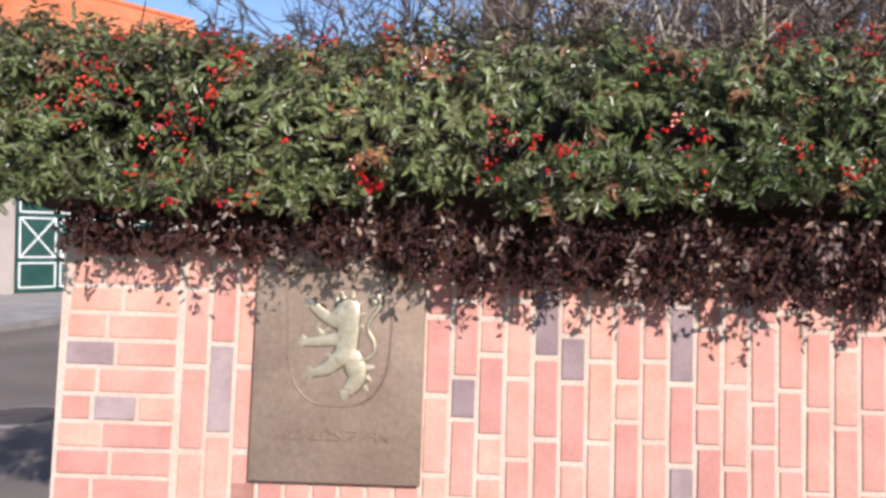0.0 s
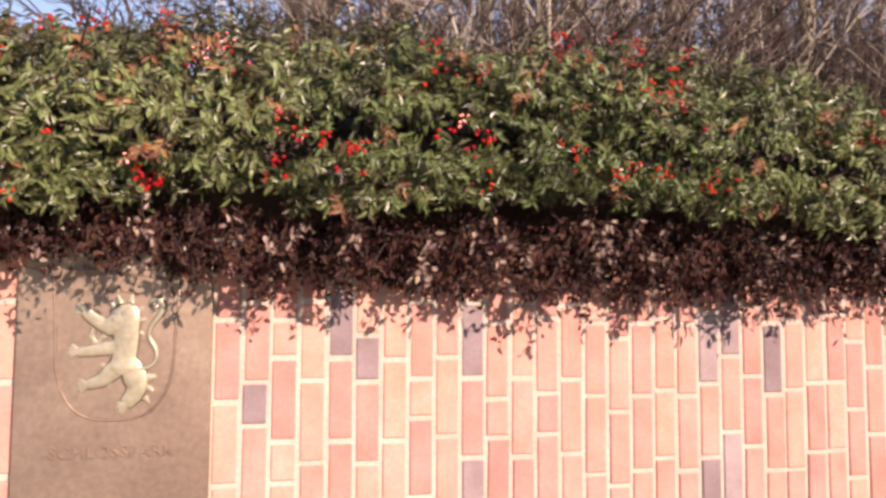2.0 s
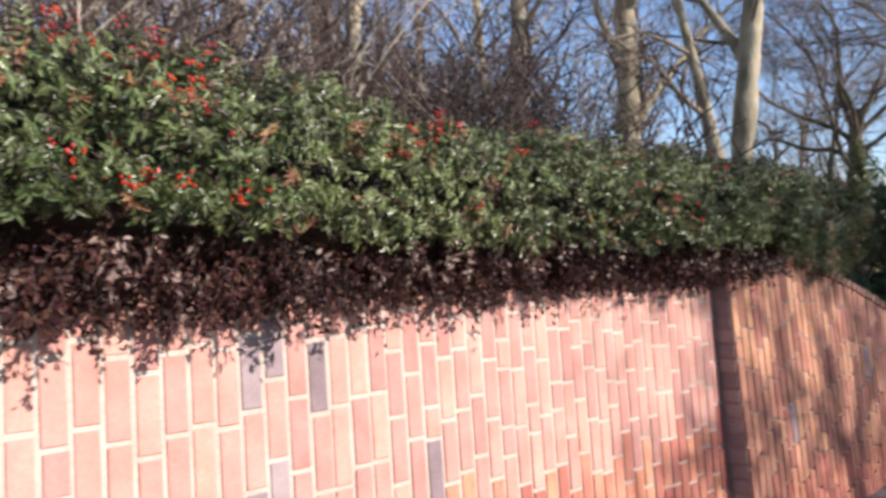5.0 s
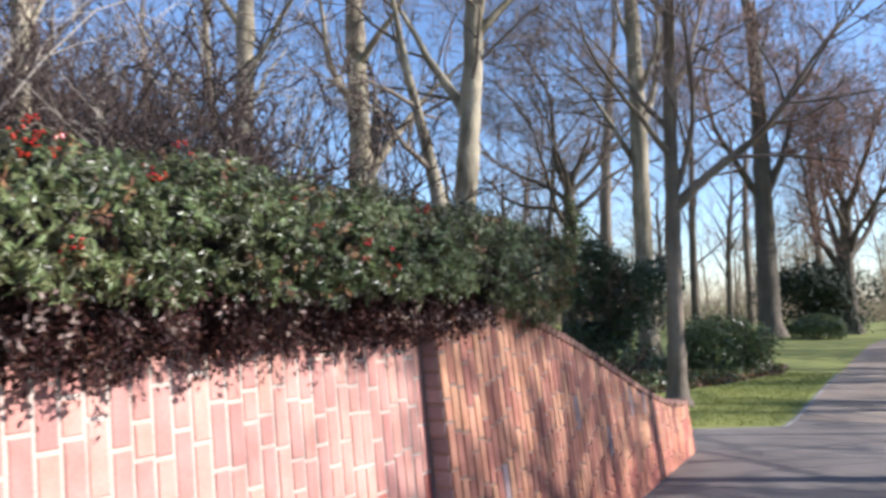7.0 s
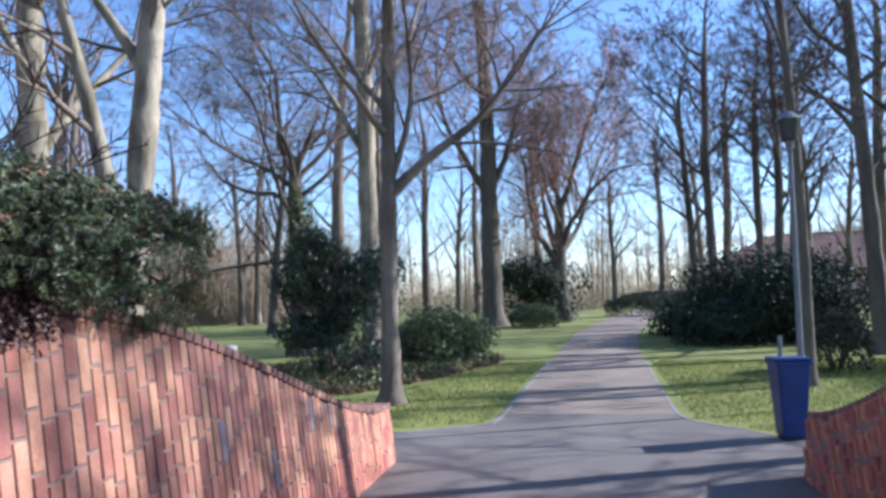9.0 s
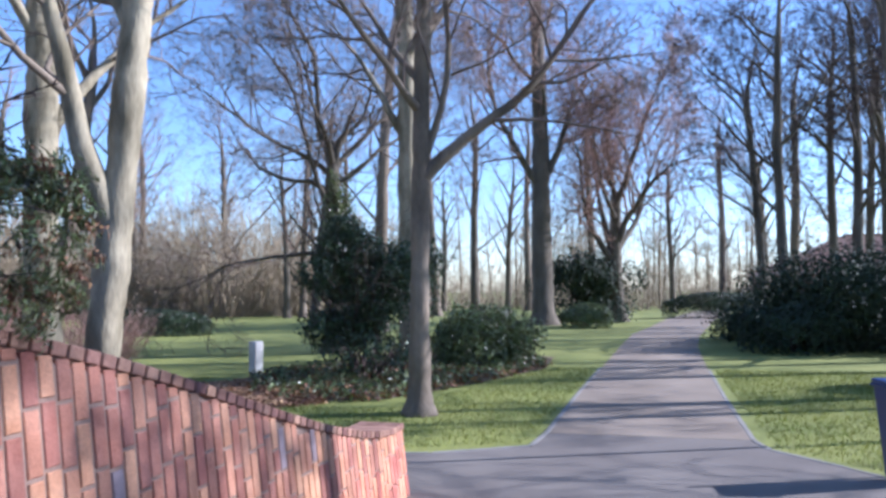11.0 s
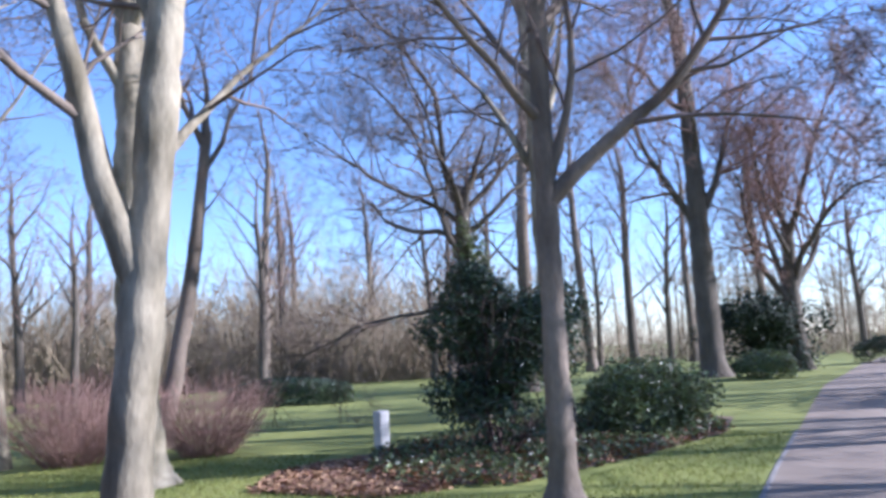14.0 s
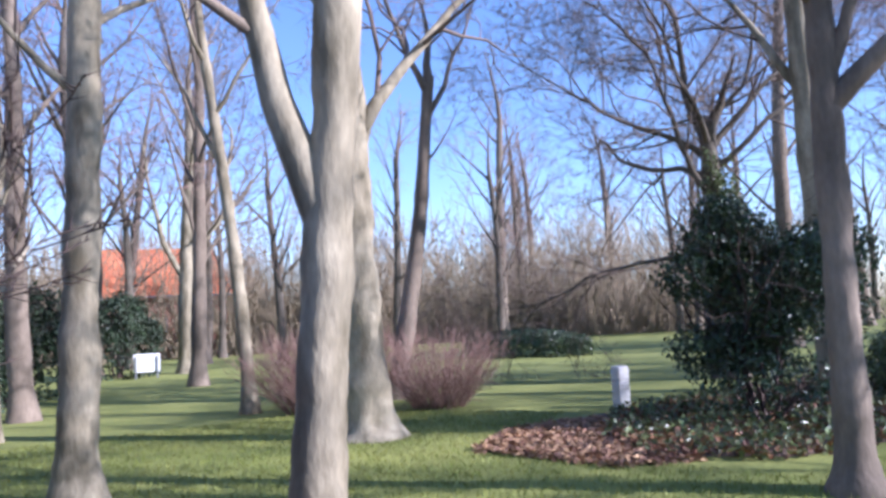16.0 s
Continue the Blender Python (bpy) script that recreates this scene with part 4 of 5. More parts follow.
# dark trees across the drive, in front of the sun
for seed, (x, y, h, r) in enumerate([(15.4, -3.2, 7.5, 0.10), (21.0, -6.2, 9.5, 0.2), (23.5, -7.8, 9, 0.2), (36, -7.0, 9.5, 0.2), (41, -9.5, 10, 0.22), (30, -6.2, 9, 0.18), (28, -3.9, 9, 0.17), (31.5, -3.8, 8, 0.16), (33, -8.0, 9, 0.2), (26, -10.5, 10, 0.24), (19, -9.5, 9, 0.2)]):
    rng = np.random.default_rng(300 + seed)
    tree(x, y, 40 + seed, h, r, [(h * (0.42 + 0.57 * i / 8), rng.uniform(0, 360), rng.uniform(35, 62), rng.uniform(2.8, 4.2) * (0.5 if seed == 0 else 1.0), r * 0.38) for i in range(9)],
         "bare dark tree across the drive against the light", dict(FINE, kids=(5, 5, 5, 5), dense=2.0, thin=0.0065), tuple(rng.normal(0, 0.25, 2)), 0.12, M_BARK_DARK, M_TWIG)
# trees behind the walker that throw their branches' shade on the forecourt
for seed, (x, y, h, r) in enumerate([(9.5, -6.4, 4.9, 0.12), (12.7, -7.8, 8, 0.16), (11.7, -9.6, 7, 0.14)]):
    rng = np.random.default_rng(330 + seed)
    tree(x, y, 60 + seed, h, r, [(h * (0.3 + 0.68 * i / 8), rng.uniform(0, 360), rng.uniform(25, 60), rng.uniform(2.6, 4.0), r * 0.2) for i in range(11)],
         "bare tree behind the shaded wall", dict(kids=(5, 5, 4, 4), levels=3, thin=0.011, dense=2.4), tuple(rng.normal(0, 0.2, 2)), 0.1, M_BARK_DARK, M_TWIG)

# ---- thicket behind the hedge: pale bare stems ----
PALE = "bare thicket shrub with pale tangled stems behind the hedge"


def thicket(seed, stems, height, mat, label, spread=0.28, thin=0.003, kids=(6, 10, 6, 3)):
    rng = np.random.default_rng(seed)
    root = thing("bare_shrub", label, "shrub", None, "thicket behind the hedge")
    for s in range(stems):
        t = Tubes()
        a = rng.uniform(0, 6.28)
        d = (math.cos(a) * spread * rng.uniform(0.1, 1), math.sin(a) * spread * rng.uniform(0.1, 1), 1)
        grow(rng, t, (0.2 * math.cos(a), 0.2 * math.sin(a), -0.03), d, height * rng.uniform(0.7, 1.1), rng.uniform(0.012, 0.028), 1,
             {**CROWN, "kids": kids, "levels": 3, "wobble": 0.09, "twist": 1.3, "seg": 0.22, "ratio": 0.27, "bare": 0.35, "angle": (0.4, 1.1), "thin": thin, "lift": 0.12})
        part("stem", t.mesh("stem", mat), mat, root)
    return root


protos = [thicket(70, 5, 4.2, M_TWIG_PALE, PALE), thicket(71, 8, 4.6, M_TWIG, "dark bare thicket shrub behind the hedge", 0.2, 0.005), thicket(72, 6, 5.2, M_TWIG_PALE, PALE, 0.3),
          thicket(73, 9, 3.8, M_TWIG, "dark bare thicket shrub behind the hedge", 0.16, 0.0075, (8, 16, 8, 3))]
rng = np.random.default_rng(8)
spots = []
for i in range(44):
    x = rng.uniform(0.3, 5.0)
    spots.append((x, rng.uniform(4.7, 5.6) if i % 2 or x > 4.6 else rng.uniform(5.4, 8.0)))
spots += [(rng.uniform(4.1, 5.1), rng.uniform(4.8, 6.2)) for i in range(12)]
spots += [(rng.uniform(0.0, 5.2), rng.uniform(6.0, 9.5)) for i in range(26)]
spots += [(-0.3 + 0.3 * i, 7.5 + rng.uniform(0, 5)) for i in range(21)]
spots += [(rng.uniform(-0.1, 0.9), rng.uniform(5.6, 8)) for i in range(6)]
spots += [(rng.uniform(5.1, 6.3), rng.uniform(5.3, 7.8)) for i in range(22)]
spots += [(rng.uniform(6.2, 6.8), rng.uniform(5.4, 6.8)) for i in range(9)]
for i, (x, y) in enumerate(spots):
    m = pose(x, y, 0, rng.normal(0, 2), rng.normal(0, 2), rng.uniform(0, 360)) @ Matrix.Diagonal((1, 1, rng.uniform(0.8, 1.1), 1))
    if i < 4:
        protos[i].matrix_world = m
    else:
        copy_thing(protos[rng.choice(4, p=(0.24, 0.22, 0.18, 0.36) if i < 44 else (0.04, 0.2, 0.0, 0.76))], m)
for seed, (x, y, r) in enumerate([(1.3, 7.8, 0.13), (2.9, 6.6, 0.10), (4.0, 7.4, 0.15), (4.4, 5.6, 0.08), (3.4, 10, 0.16), (0.9, 11, 0.14)]):
    rng = np.random.default_rng(400 + seed)
    tree(x, y, 80 + seed, 8, r, [(3.6 + 0.55 * i, rng.uniform(0, 360), rng.uniform(35, 62), rng.uniform(1.4, 2.4), r * 0.35) for i in range(8)],
         "slender bare tree with pale trunk in the thicket", dict(kids=(5, 5, 4, 3), levels=3), tuple(rng.normal(0, 0.3, 2)), 0.15, M_BARK if seed % 2 else M_BARK_MID, M_TWIG_GREY)

# ---- bushes ----
bush("rhododendron_bush", 20.6, 3.5, 201, 1.75, 1.2, 1.3, "low round evergreen rhododendron beside the drive", "bush", 10000, 0.13, 0.045, clumps=30)
bush("holly_bush", 17.45, 5.25, 202, 1.3, 1.3, 3.4, "tall dark holly bush with open stems below", "bush", 15000, 0.08, 0.042, M_HOLLY, 0.5, 0.9, 11, clumps=19)
bush("holly_bush", 16.8, 4.9, 217, 0.8, 0.8, 1.0, "low straggling holly shoots under the tall bush", "bush", 800, 0.085, 0.045, M_HOLLY, 0.0, 0.5, 9)
bush("ivy_trunk_cover", 22.75, 7.7, 203, 0.5, 0.5, 4.4, "dark ivy climbing the great tree's trunk", "ivy", 3500, 0.08, 0.07, M_LEAF, 0.1, 0.35, 2)
bush("evergreen_bush", 43.5, 2.4, 204, 3.0, 2.6, 3.9, "tall dark evergreen mound beside the far drive", "bush", 10000, 0.2, 0.09, M_YEW, 0.0, 0.25, 5, clumps=30)
bush("evergreen_bush", 37, 2.3, 214, 1.2, 1.0, 1.0, "low dark evergreen bush beside the drive", "bush", 2500, 0.16, 0.07)
bush("yew_bush", 26.0, -5.4, 205, 2.4, 2.9, 2.7, "broad dark yew bush in its own shade", "bush", 18000, 0.14, 0.06, M_YEW, 0.0, 0.16, clumps=44)
bush("yew_bush", 28.9, -3.9, 218, 2.1, 2.0, 1.35, "low spreading yew bush close beside the drive", "bush", 9000, 0.14, 0.06, M_YEW, 0.0, 0.2, clumps=24)
bush("yew_bush", 25.0, -3.5, 215, 1.3, 1.3, 1.2, "low dark yew bush beside the drive", "bush", 4000, 0.14, 0.06, M_YEW, 0.0, 0.16)
# two yews added beyond the view, only to throw shade on the lawn
bush("yew_bush", 14.2, -9.2, 219, 2.4, 1.9, 4.3, "tall dark yew added out of view to shade the lawn", "bush", 7000, 0.16, 0.08, M_YEW, 0.0, 0.25, clumps=34)
bush("yew_bush", 19.0, -9.4, 220, 2.4, 1.9, 4.6, "tall dark yew added out of view to shade the lawn", "bush", 7000, 0.16, 0.08, M_YEW, 0.0, 0.25, clumps=34)
bush("yew_bush", 25.0, -9.6, 206, 2.3, 2.4, 2.5, "broad dark yew bush in its own shade", "bush", 10000, 0.14, 0.06, M_YEW, 0.0, 0.2, clumps=30)
bush("flowering_bush", 17.8, -4.3, 207, 0.7, 0.6, 1.1, "small pale variegated bush beside the lamp", "bush", 2500, 0.08, 0.04, M_LEAF_DULL)
bush("evergreen_bush", 19.8, 28.6, 208, 1.5, 1.4, 2.9, "dark evergreen bush before the red house", "bush", 6000, 0.16, 0.07, M_YEW, 0, 0.25)
bush("evergreen_bush", 14.2, 22.5, 209, 1.5, 1.4, 2.9, "dark evergreen bush behind slender trees", "bush", 6000, 0.16, 0.07, M_YEW, 0, 0.25)
bush("evergreen_bush", 12.2, 20.0, 216, 1.2, 1.2, 3.4, "dark evergreen bush behind slender trees", "bush", 6000, 0.14, 0.06, M_YEW, 0, 0.25)
for x, y, rx, ry, h, seed in ((29.6, 18.0, 1.0, 2.7, 0.95, 210), (48.0, -4.2, 1.2, 3.2, 1.4, 211)):
    bush("clipped_hedge", x, y, seed, rx, ry, h, "low clipped dark hedge across the lawn", "hedge", 9000, 0.11, 0.05, M_HOLLY, 0, 0.06)


def twig_mound(x, y, seed, rx, height, label, count=260):
    rng = np.random.default_rng(seed)
    root = thing("twiggy_shrub", label, "shrub", pose(x, y, 0), "leafless shrubs")
    t = Tubes()
    for _ in range(count):
        a, s = rng.uniform(0, 6.28), rng.uniform(0, 1) ** 0.5
        d = (math.cos(a) * s * 0.9, math.sin(a) * s * 0.9, 1.0)
        line = limb_line(rng, (0.45 * rx * s * math.cos(a), 0.45 * rx * s * math.sin(a), -0.02), d, height * rng.uniform(0.7, 1.15), 0.1, 0.02, 0.2)
        t.add(line, np.linspace(0.007, 0.003, len(line)), 3)
        for i in range(1, len(line), 1):
            side = limb_line(rng, line[i], unit(line[i] - line[i - 1]) + rng.normal(0, 0.5, 3), height * 0.25, 0.15, 0.02, 0.15)
            t.add(side, np.linspace(0.004, 0.002, len(side)), 3)
    tagged(part("twig_mass", t.mesh("twig_mass", M_TWIG_RED), M_TWIG_RED, root), kind="stuff")
    return root


twig_mound(16.9, 10.5, 221, 0.95, 1.25, "round leafless shrub of fine reddish twigs")
twig_mound(15.6, 12.3, 222, 1.0, 1.3, "round leafless shrub of fine reddish twigs")
twig_mound(17.4, 13.6, 223, 1.1, 1.4, "round leafless shrub of fine reddish twigs")

# ---- ground cover ----
rng = np.random.default_rng(31)


def inside(x, y, poly):
    c = np.zeros(len(x), bool)
    for (ax, ay), (bx, by) in zip(poly, poly[1:] + poly[:1]):
        c ^= ((ay > y) != (by > y)) & (x < (bx - ax) * (y - ay) / (by - ay + 1e-12) + ax)
    return c


IVY = [(14.6, 3.9), (14.2, 5.0), (15.2, 6.3), (17.0, 7.2), (19.5, 6.8), (22.5, 5.5), (23, 3.0), (20, 2.0), (17, 2.9)]
LITTER = [(13.6, 5.2), (13.7, 7.1), (15.2, 7.7), (16.6, 7.2), (15.4, 5.6), (14.3, 4.6)]


def scatter(name, poly, n, length, width, mat, label, category, high, up=1.0):
    x0, x1 = min(p[0] for p in poly), max(p[0] for p in poly)
    y0, y1 = min(p[1] for p in poly), max(p[1] for p in poly)
    x, y = rng.uniform(x0, x1, n), rng.uniform(y0, y1, n)
    ok = inside(x, y, poly)
    p = np.stack([x, y, 0.012 + rng.uniform(0, high, n)], axis=1)[ok]
    nr = np.tile(np.array([0.0, 0.0, up]), (len(p), 1))
    tagged(part(name, leaf_mesh(name, p, nr, length, width, rng, mat, 0.0, 0.7), mat, None), label, category, kind="stuff")


scatter("ivy_ground_cover", IVY, 9000, 0.09, 0.06, M_LEAF, "dark ivy spreading over the planting bed", "ivy", 0.16)
scatter("dead_leaves", IVY, 7000, 0.09, 0.06, M_LEAF_BROWN, "dead brown leaves in the ivy bed", "leaves", 0.10)
scatter("fallen_leaves", LITTER, 9000, 0.08, 0.055, M_LITTER, "carpet of fallen brown leaves on the lawn's edge", "leaves", 0.03, 2.0)


def grass(poly, n, name, label):
    x0, x1 = min(p[0] for p in poly), max(p[0] for p in poly)
    y0, y1 = min(p[1] for p in poly), max(p[1] for p in poly)
    x, y = rng.uniform(x0, x1, n), rng.uniform(y0, y1, n)
    ok = inside(x, y, poly) & ~inside(x, y, LITTER)
    x, y = x[ok], y[ok]
    m = len(x)
    a = rng.uniform(0, 6.28, m)
    h = rng.uniform(0.025, 0.06, m)
    w = rng.uniform(0.004, 0.008, m)
    base = np.stack([x, y, np.zeros(m)], axis=1)
    side = np.stack([np.cos(a), np.sin(a), np.zeros(m)], axis=1) * w[:, None]
    tip = base + np.stack([rng.normal(0, 0.02, m), rng.normal(0, 0.02, m), h], axis=1)
    v = np.stack([base - side, base + side, tip], axis=1).reshape(-1, 3)
    tagged(part(name, mesh_from(name, v, np.arange(3 * m).reshape(-1, 3), M_BLADE), M_BLADE, None), label, "grass", kind="stuff")


grass([(11.4, 2.8), (12.0, 1.45), (20, 1.1), (20, 2), (14, 3.6), (14, 7), (17, 8), (16, 12), (9, 14), (8.6, 9), (11.2, 5.5)], 80000, "grass", "short green lawn grass beside the drive")
grass([(11.2, -1.9), (12.2, -1.05), (20, -1.15), (20, -7), (11.2, -7)], 36000, "grass", "short green lawn grass across the drive")

# ---- things on the lawn and drive ----
bollard = thing("marker_post", "short square pale stone post on the lawn", "post", pose(17.9, 7.55, 0, 0, 0, -22))
part("shaft", box(-0.10, 0.10, -0.10, 0.10, -0.05, 0.60, 0.012), M_STONE, bollard)
part("cap", box(-0.095, 0.095, -0.095, 0.095, 0.60, 0.625, 0.01), M_STONE, bollard)

bin_root = thing("litter_bin", "slim dark blue plastic litter bin beside the drive", "bin", pose(10.95, -1.83, 0, 0, 0, 8))
bm = bmesh.new()
low = [bm.verts.new((x, y, 0.03)) for x, y in ((-0.11, -0.12), (0.11, -0.12), (0.11, 0.12), (-0.11, 0.12))]
high = [bm.verts.new((x, y, 0.80)) for x, y in ((-0.16, -0.17), (0.16, -0.17), (0.16, 0.17), (-0.16, 0.17))]
bm.faces.new(low[::-1])
bm.faces.new(high)
for i in range(4):
    bm.faces.new((low[i], low[(i + 1) % 4], high[(i + 1) % 4], high[i]))
bmesh.ops.bevel(bm, geom=bm.edges[:], offset=0.025, segments=3, affect="EDGES", profile=0.5)
part("body", bm, M_BIN, bin_root)
part("rim", box(-0.175, 0.175, -0.185, 0.185, 0.775, 0.81, 0.01), M_BIN, bin_root)
bm = bmesh.new()
block(bm, -0.17, 0.17, -0.18, 0.18, 0.812, 0.845, 0.014)
part("lid", bm, M_BIN, bin_root)
part("foot", box(-0.10, 0.10, -0.11, 0.11, 0.0, 0.035, 0.008), M_BLACK, bin_root)
part("back_post", cylinder(0.022, 0.022, -0.05, 1.05, 12, 0.2, 0.0), M_STEEL, bin_root)

lamp = thing("street_lamp", "slim grey park lamp post with a small lantern", "lamp", pose(12.9, -2.45, 0))
part("base", cylinder(0.07, 0.055, -0.02, 0.7, 16), M_STEEL, lamp)
part("pole", cylinder(0.038, 0.03, 0.7, 3.35, 14), M_STEEL, lamp)
part("collar", cylinder(0.05, 0.06, 3.33, 3.42, 16), M_STEEL, lamp)
part("lantern", cylinder(0.10, 0.14, 3.42, 3.70, 18), M_GLASS, lamp, "frosted dark lantern glass")
part("hood", cylinder(0.17, 0.05, 3.70, 3.80, 18), M_STEEL, lamp)

board = thing("notice_board", "white notice board on short posts on the far lawn", "sign", pose(19.9, 26.6, 0, 0, 0, 150))
part("panel", box(-0.42, 0.42, -0.02, 0.02, 0.22, 0.82, 0.006), M_WHITE, board)
for x in (-0.34, 0.34):
    part("post", box(x - 0.03, x + 0.03, 0.021, 0.07, -0.05, 0.75, 0.005), M_STEEL, board)

drain = thing("manhole_cover", "round iron manhole cover in the street", "manhole cover", pose(-3.35, 6.25, 0.008))
part("frame", cylinder(0.36, 0.36, -0.03, 0.006, 32), M_KERB, drain)
part("lid", cylinder(0.30, 0.30, -0.02, 0.010, 32), M_IRON, drain)


# ---- houses ----
def house(x, y, heading, w, d, eave, ridge, wall_mat, roof_mat, label, windows=(), hip=0.0, overhang=0.4):
    """A gabled or hipped house; windows: (u, z, width, height) on the front, which faces local -y."""
    root = thing("house", label, "house", pose(x, y, 0, 0, 0, heading))
    bm = bmesh.new()
    v = [bm.verts.new(p) for p in ((-w / 2, 0, -0.1), (w / 2, 0, -0.1), (w / 2, d, -0.1), (-w / 2, d, -0.1), (-w / 2, 0, eave), (w / 2, 0, eave), (w / 2, d, eave), (-w / 2, d, eave))]
    for q in ((0, 1, 5, 4), (1, 2, 6, 5), (2, 3, 7, 6), (3, 0, 4, 7), (4, 5, 6, 7)):
        bm.faces.new([v[i] for i in q])
    if not hip:
        tops = [bm.verts.new((sx * w / 2, d / 2, ridge - 0.25)) for sx in (-1, 1)]
        bm.faces.new((v[4], v[7], tops[0]))
        bm.faces.new((v[5], tops[1], v[6]))
    bmesh.ops.recalc_face_normals(bm, faces=bm.faces)
    part("wall", bm, wall_mat, root)
    o = overhang
    rows = 14
    for sgn in (-1, 1):
        # tile courses step down the slope
        for i in range(rows):
            bm = bmesh.new()
            for lo, hi in ((i / rows, (i + 1) / rows + 0.012),):
                def at(s, side):
                    yy = d / 2 + sgn * (d / 2 + o) * (1 - s)
                    zz = eave - 0.12 + (ridge - eave + 0.12) * s
                    return (side * (w / 2 + o - hip * s * (w / 2)), yy, zz)
                a, b, c, e = at(lo, -1), at(lo, 1), at(hi, 1), at(hi, -1)
                vs = [bm.verts.new((p[0], p[1], p[2] + q)) for q in (0.04, -0.05) for p in (a, b, c, e)]
                for k in range(4):
                    vs[k].co.z += 0.05 if k in (0, 1) else 0.0
                for q in ((0, 1, 2, 3), (7, 6, 5, 4), (0, 4, 5, 1), (1, 5, 6, 2), (2, 6, 7, 3), (3, 7, 4, 0)):
                    bm.faces.new([vs[k] for k in q])
            bmesh.ops.recalc_face_normals(bm, faces=bm.faces)
            part("tile_course", bm, roof_mat, root)
    if hip:
        for side in (-1, 1):
            bm = bmesh.new()
            top = bm.verts.new((side * (w / 2 + o - hip * w / 2), d / 2, ridge + 0.03))
            l0, l1 = bm.verts.new((side * (w / 2 + o), -o, eave - 0.1)), bm.verts.new((side * (w / 2 + o), d + o, eave - 0.1))
            inner = bm.verts.new((side * (w / 2 - 0.4), d / 2, eave - 0.1))
            for q in ((l0, l1, top), (l0, top, inner), (l1, inner, top), (l0, inner, l1)):
                bm.faces.new(q)
            bmesh.ops.recalc_face_normals(bm, faces=bm.faces)
            part("roof_hip", bm, roof_mat, root)
    part("ridge", box(-(w / 2 + o - hip * w / 2), w / 2 + o - hip * w / 2, d / 2 - 0.12, d / 2 + 0.12, ridge - 0.02, ridge + 0.10, 0.03), roof_mat, root)
    part("gutter", box(-w / 2 - o, w / 2 + o, -o - 0.11, -o - 0.002, eave - 0.14, eave - 0.04, 0.02), M_STEEL, root)
    for u, z, ww, hh in windows:
        win = part("window", box(u - ww / 2, u + ww / 2, -0.03, 0.05, z, z + hh, 0.01), M_GATE_LINE, root, "white framed window")
        part("pane", box(u - ww / 2 + 0.07, u - 0.03, -0.04, -0.032, z + 0.07, z + hh - 0.07), M_GLASS, win)
        part("pane", box(u + 0.03, u + ww / 2 - 0.07, -0.04, -0.032, z + 0.07, z + hh - 0.07), M_GLASS, win)
    return root


heading_1 = math.degrees(math.atan2(1.01, 0.79))
house_1 = house(-9.2, 15.3, heading_1, 13, 7, 3.3, 7.4, M_FACADE_PALE, M_ROOF, "house with an orange tiled roof and pale wall across the street", overhang=0.5)
gate = thing("gate", "dark green double gate with white cross lines, shut", "gate", pose(-8.55, 15.75, 0.09, 0, 0, heading_1))
part("door_leaf", box(-0.15, 3.2, -0.06, 0.0, 0.02, 2.2, 0.008), M_GATE, gate)
for i in range(4):
    u = -0.10 + i * 0.82
    for z0, z1 in ((0.10, 0.62), (1.62, 2.05)):
        for a in ((u, u + 0.74, z0, z0 + 0.03), (u, u + 0.74, z1 - 0.03, z1), (u, u + 0.03, z0, z1), (u + 0.71, u + 0.74, z0, z1)):
            part("white_line", box(a[0], a[1], -0.068, -0.062, a[2], a[3]), M_GATE_LINE, gate)
    for s in (1, -1):
        bm = box(-0.53, 0.53, -0.068, -0.062, -0.015, 0.015)
        bmesh.ops.transform(bm, matrix=pose(u + 0.37, 0, 1.12, 0, -s * math.degrees(math.atan2(0.8, 0.7)), 0), verts=bm.verts)
        part("white_cross", bm, M_GATE_LINE, gate)
    for a in ((u, u + 0.74, 0.71, 0.74), (u, u + 0.74, 1.50, 1.53), (u, u + 0.03, 0.71, 1.53), (u + 0.71, u + 0.74, 0.71, 1.53)):
        part("white_line", box(a[0], a[1], -0.069, -0.063, a[2], a[3]), M_GATE_LINE, gate)
part("lintel", box(-0.25, 3.3, -0.09, 0.0, 2.22, 2.34, 0.006), M_GATE_LINE, gate)
part("gate_post", box(-0.62, -0.2, -0.12, 0.04, -0.1, 2.6, 0.01), M_FACADE_PALE, gate)

house_2 = house(29.1, 43.6, -28, 8.2, 7, 3.6, 6.5, M_FACADE, M_ROOF, "red brick house with an orange tiled roof beyond the trees", [(-2.4, 1.0, 1.1, 1.3), (0.2, 1.0, 1.1, 1.3), (2.7, 1.0, 1.1, 1.3)], hip=0.25)
house_3 = house(60, -20.5, -90, 24, 9, 2.6, 5.2, M_ROOF_BROWN, M_ROOF_BROWN, "low house with a brown hipped roof behind the yews", [(-5, 0.9, 1.4, 1.2), (0, 0.9, 1.4, 1.2), (5, 0.9, 1.4, 1.2)], hip=0.5)

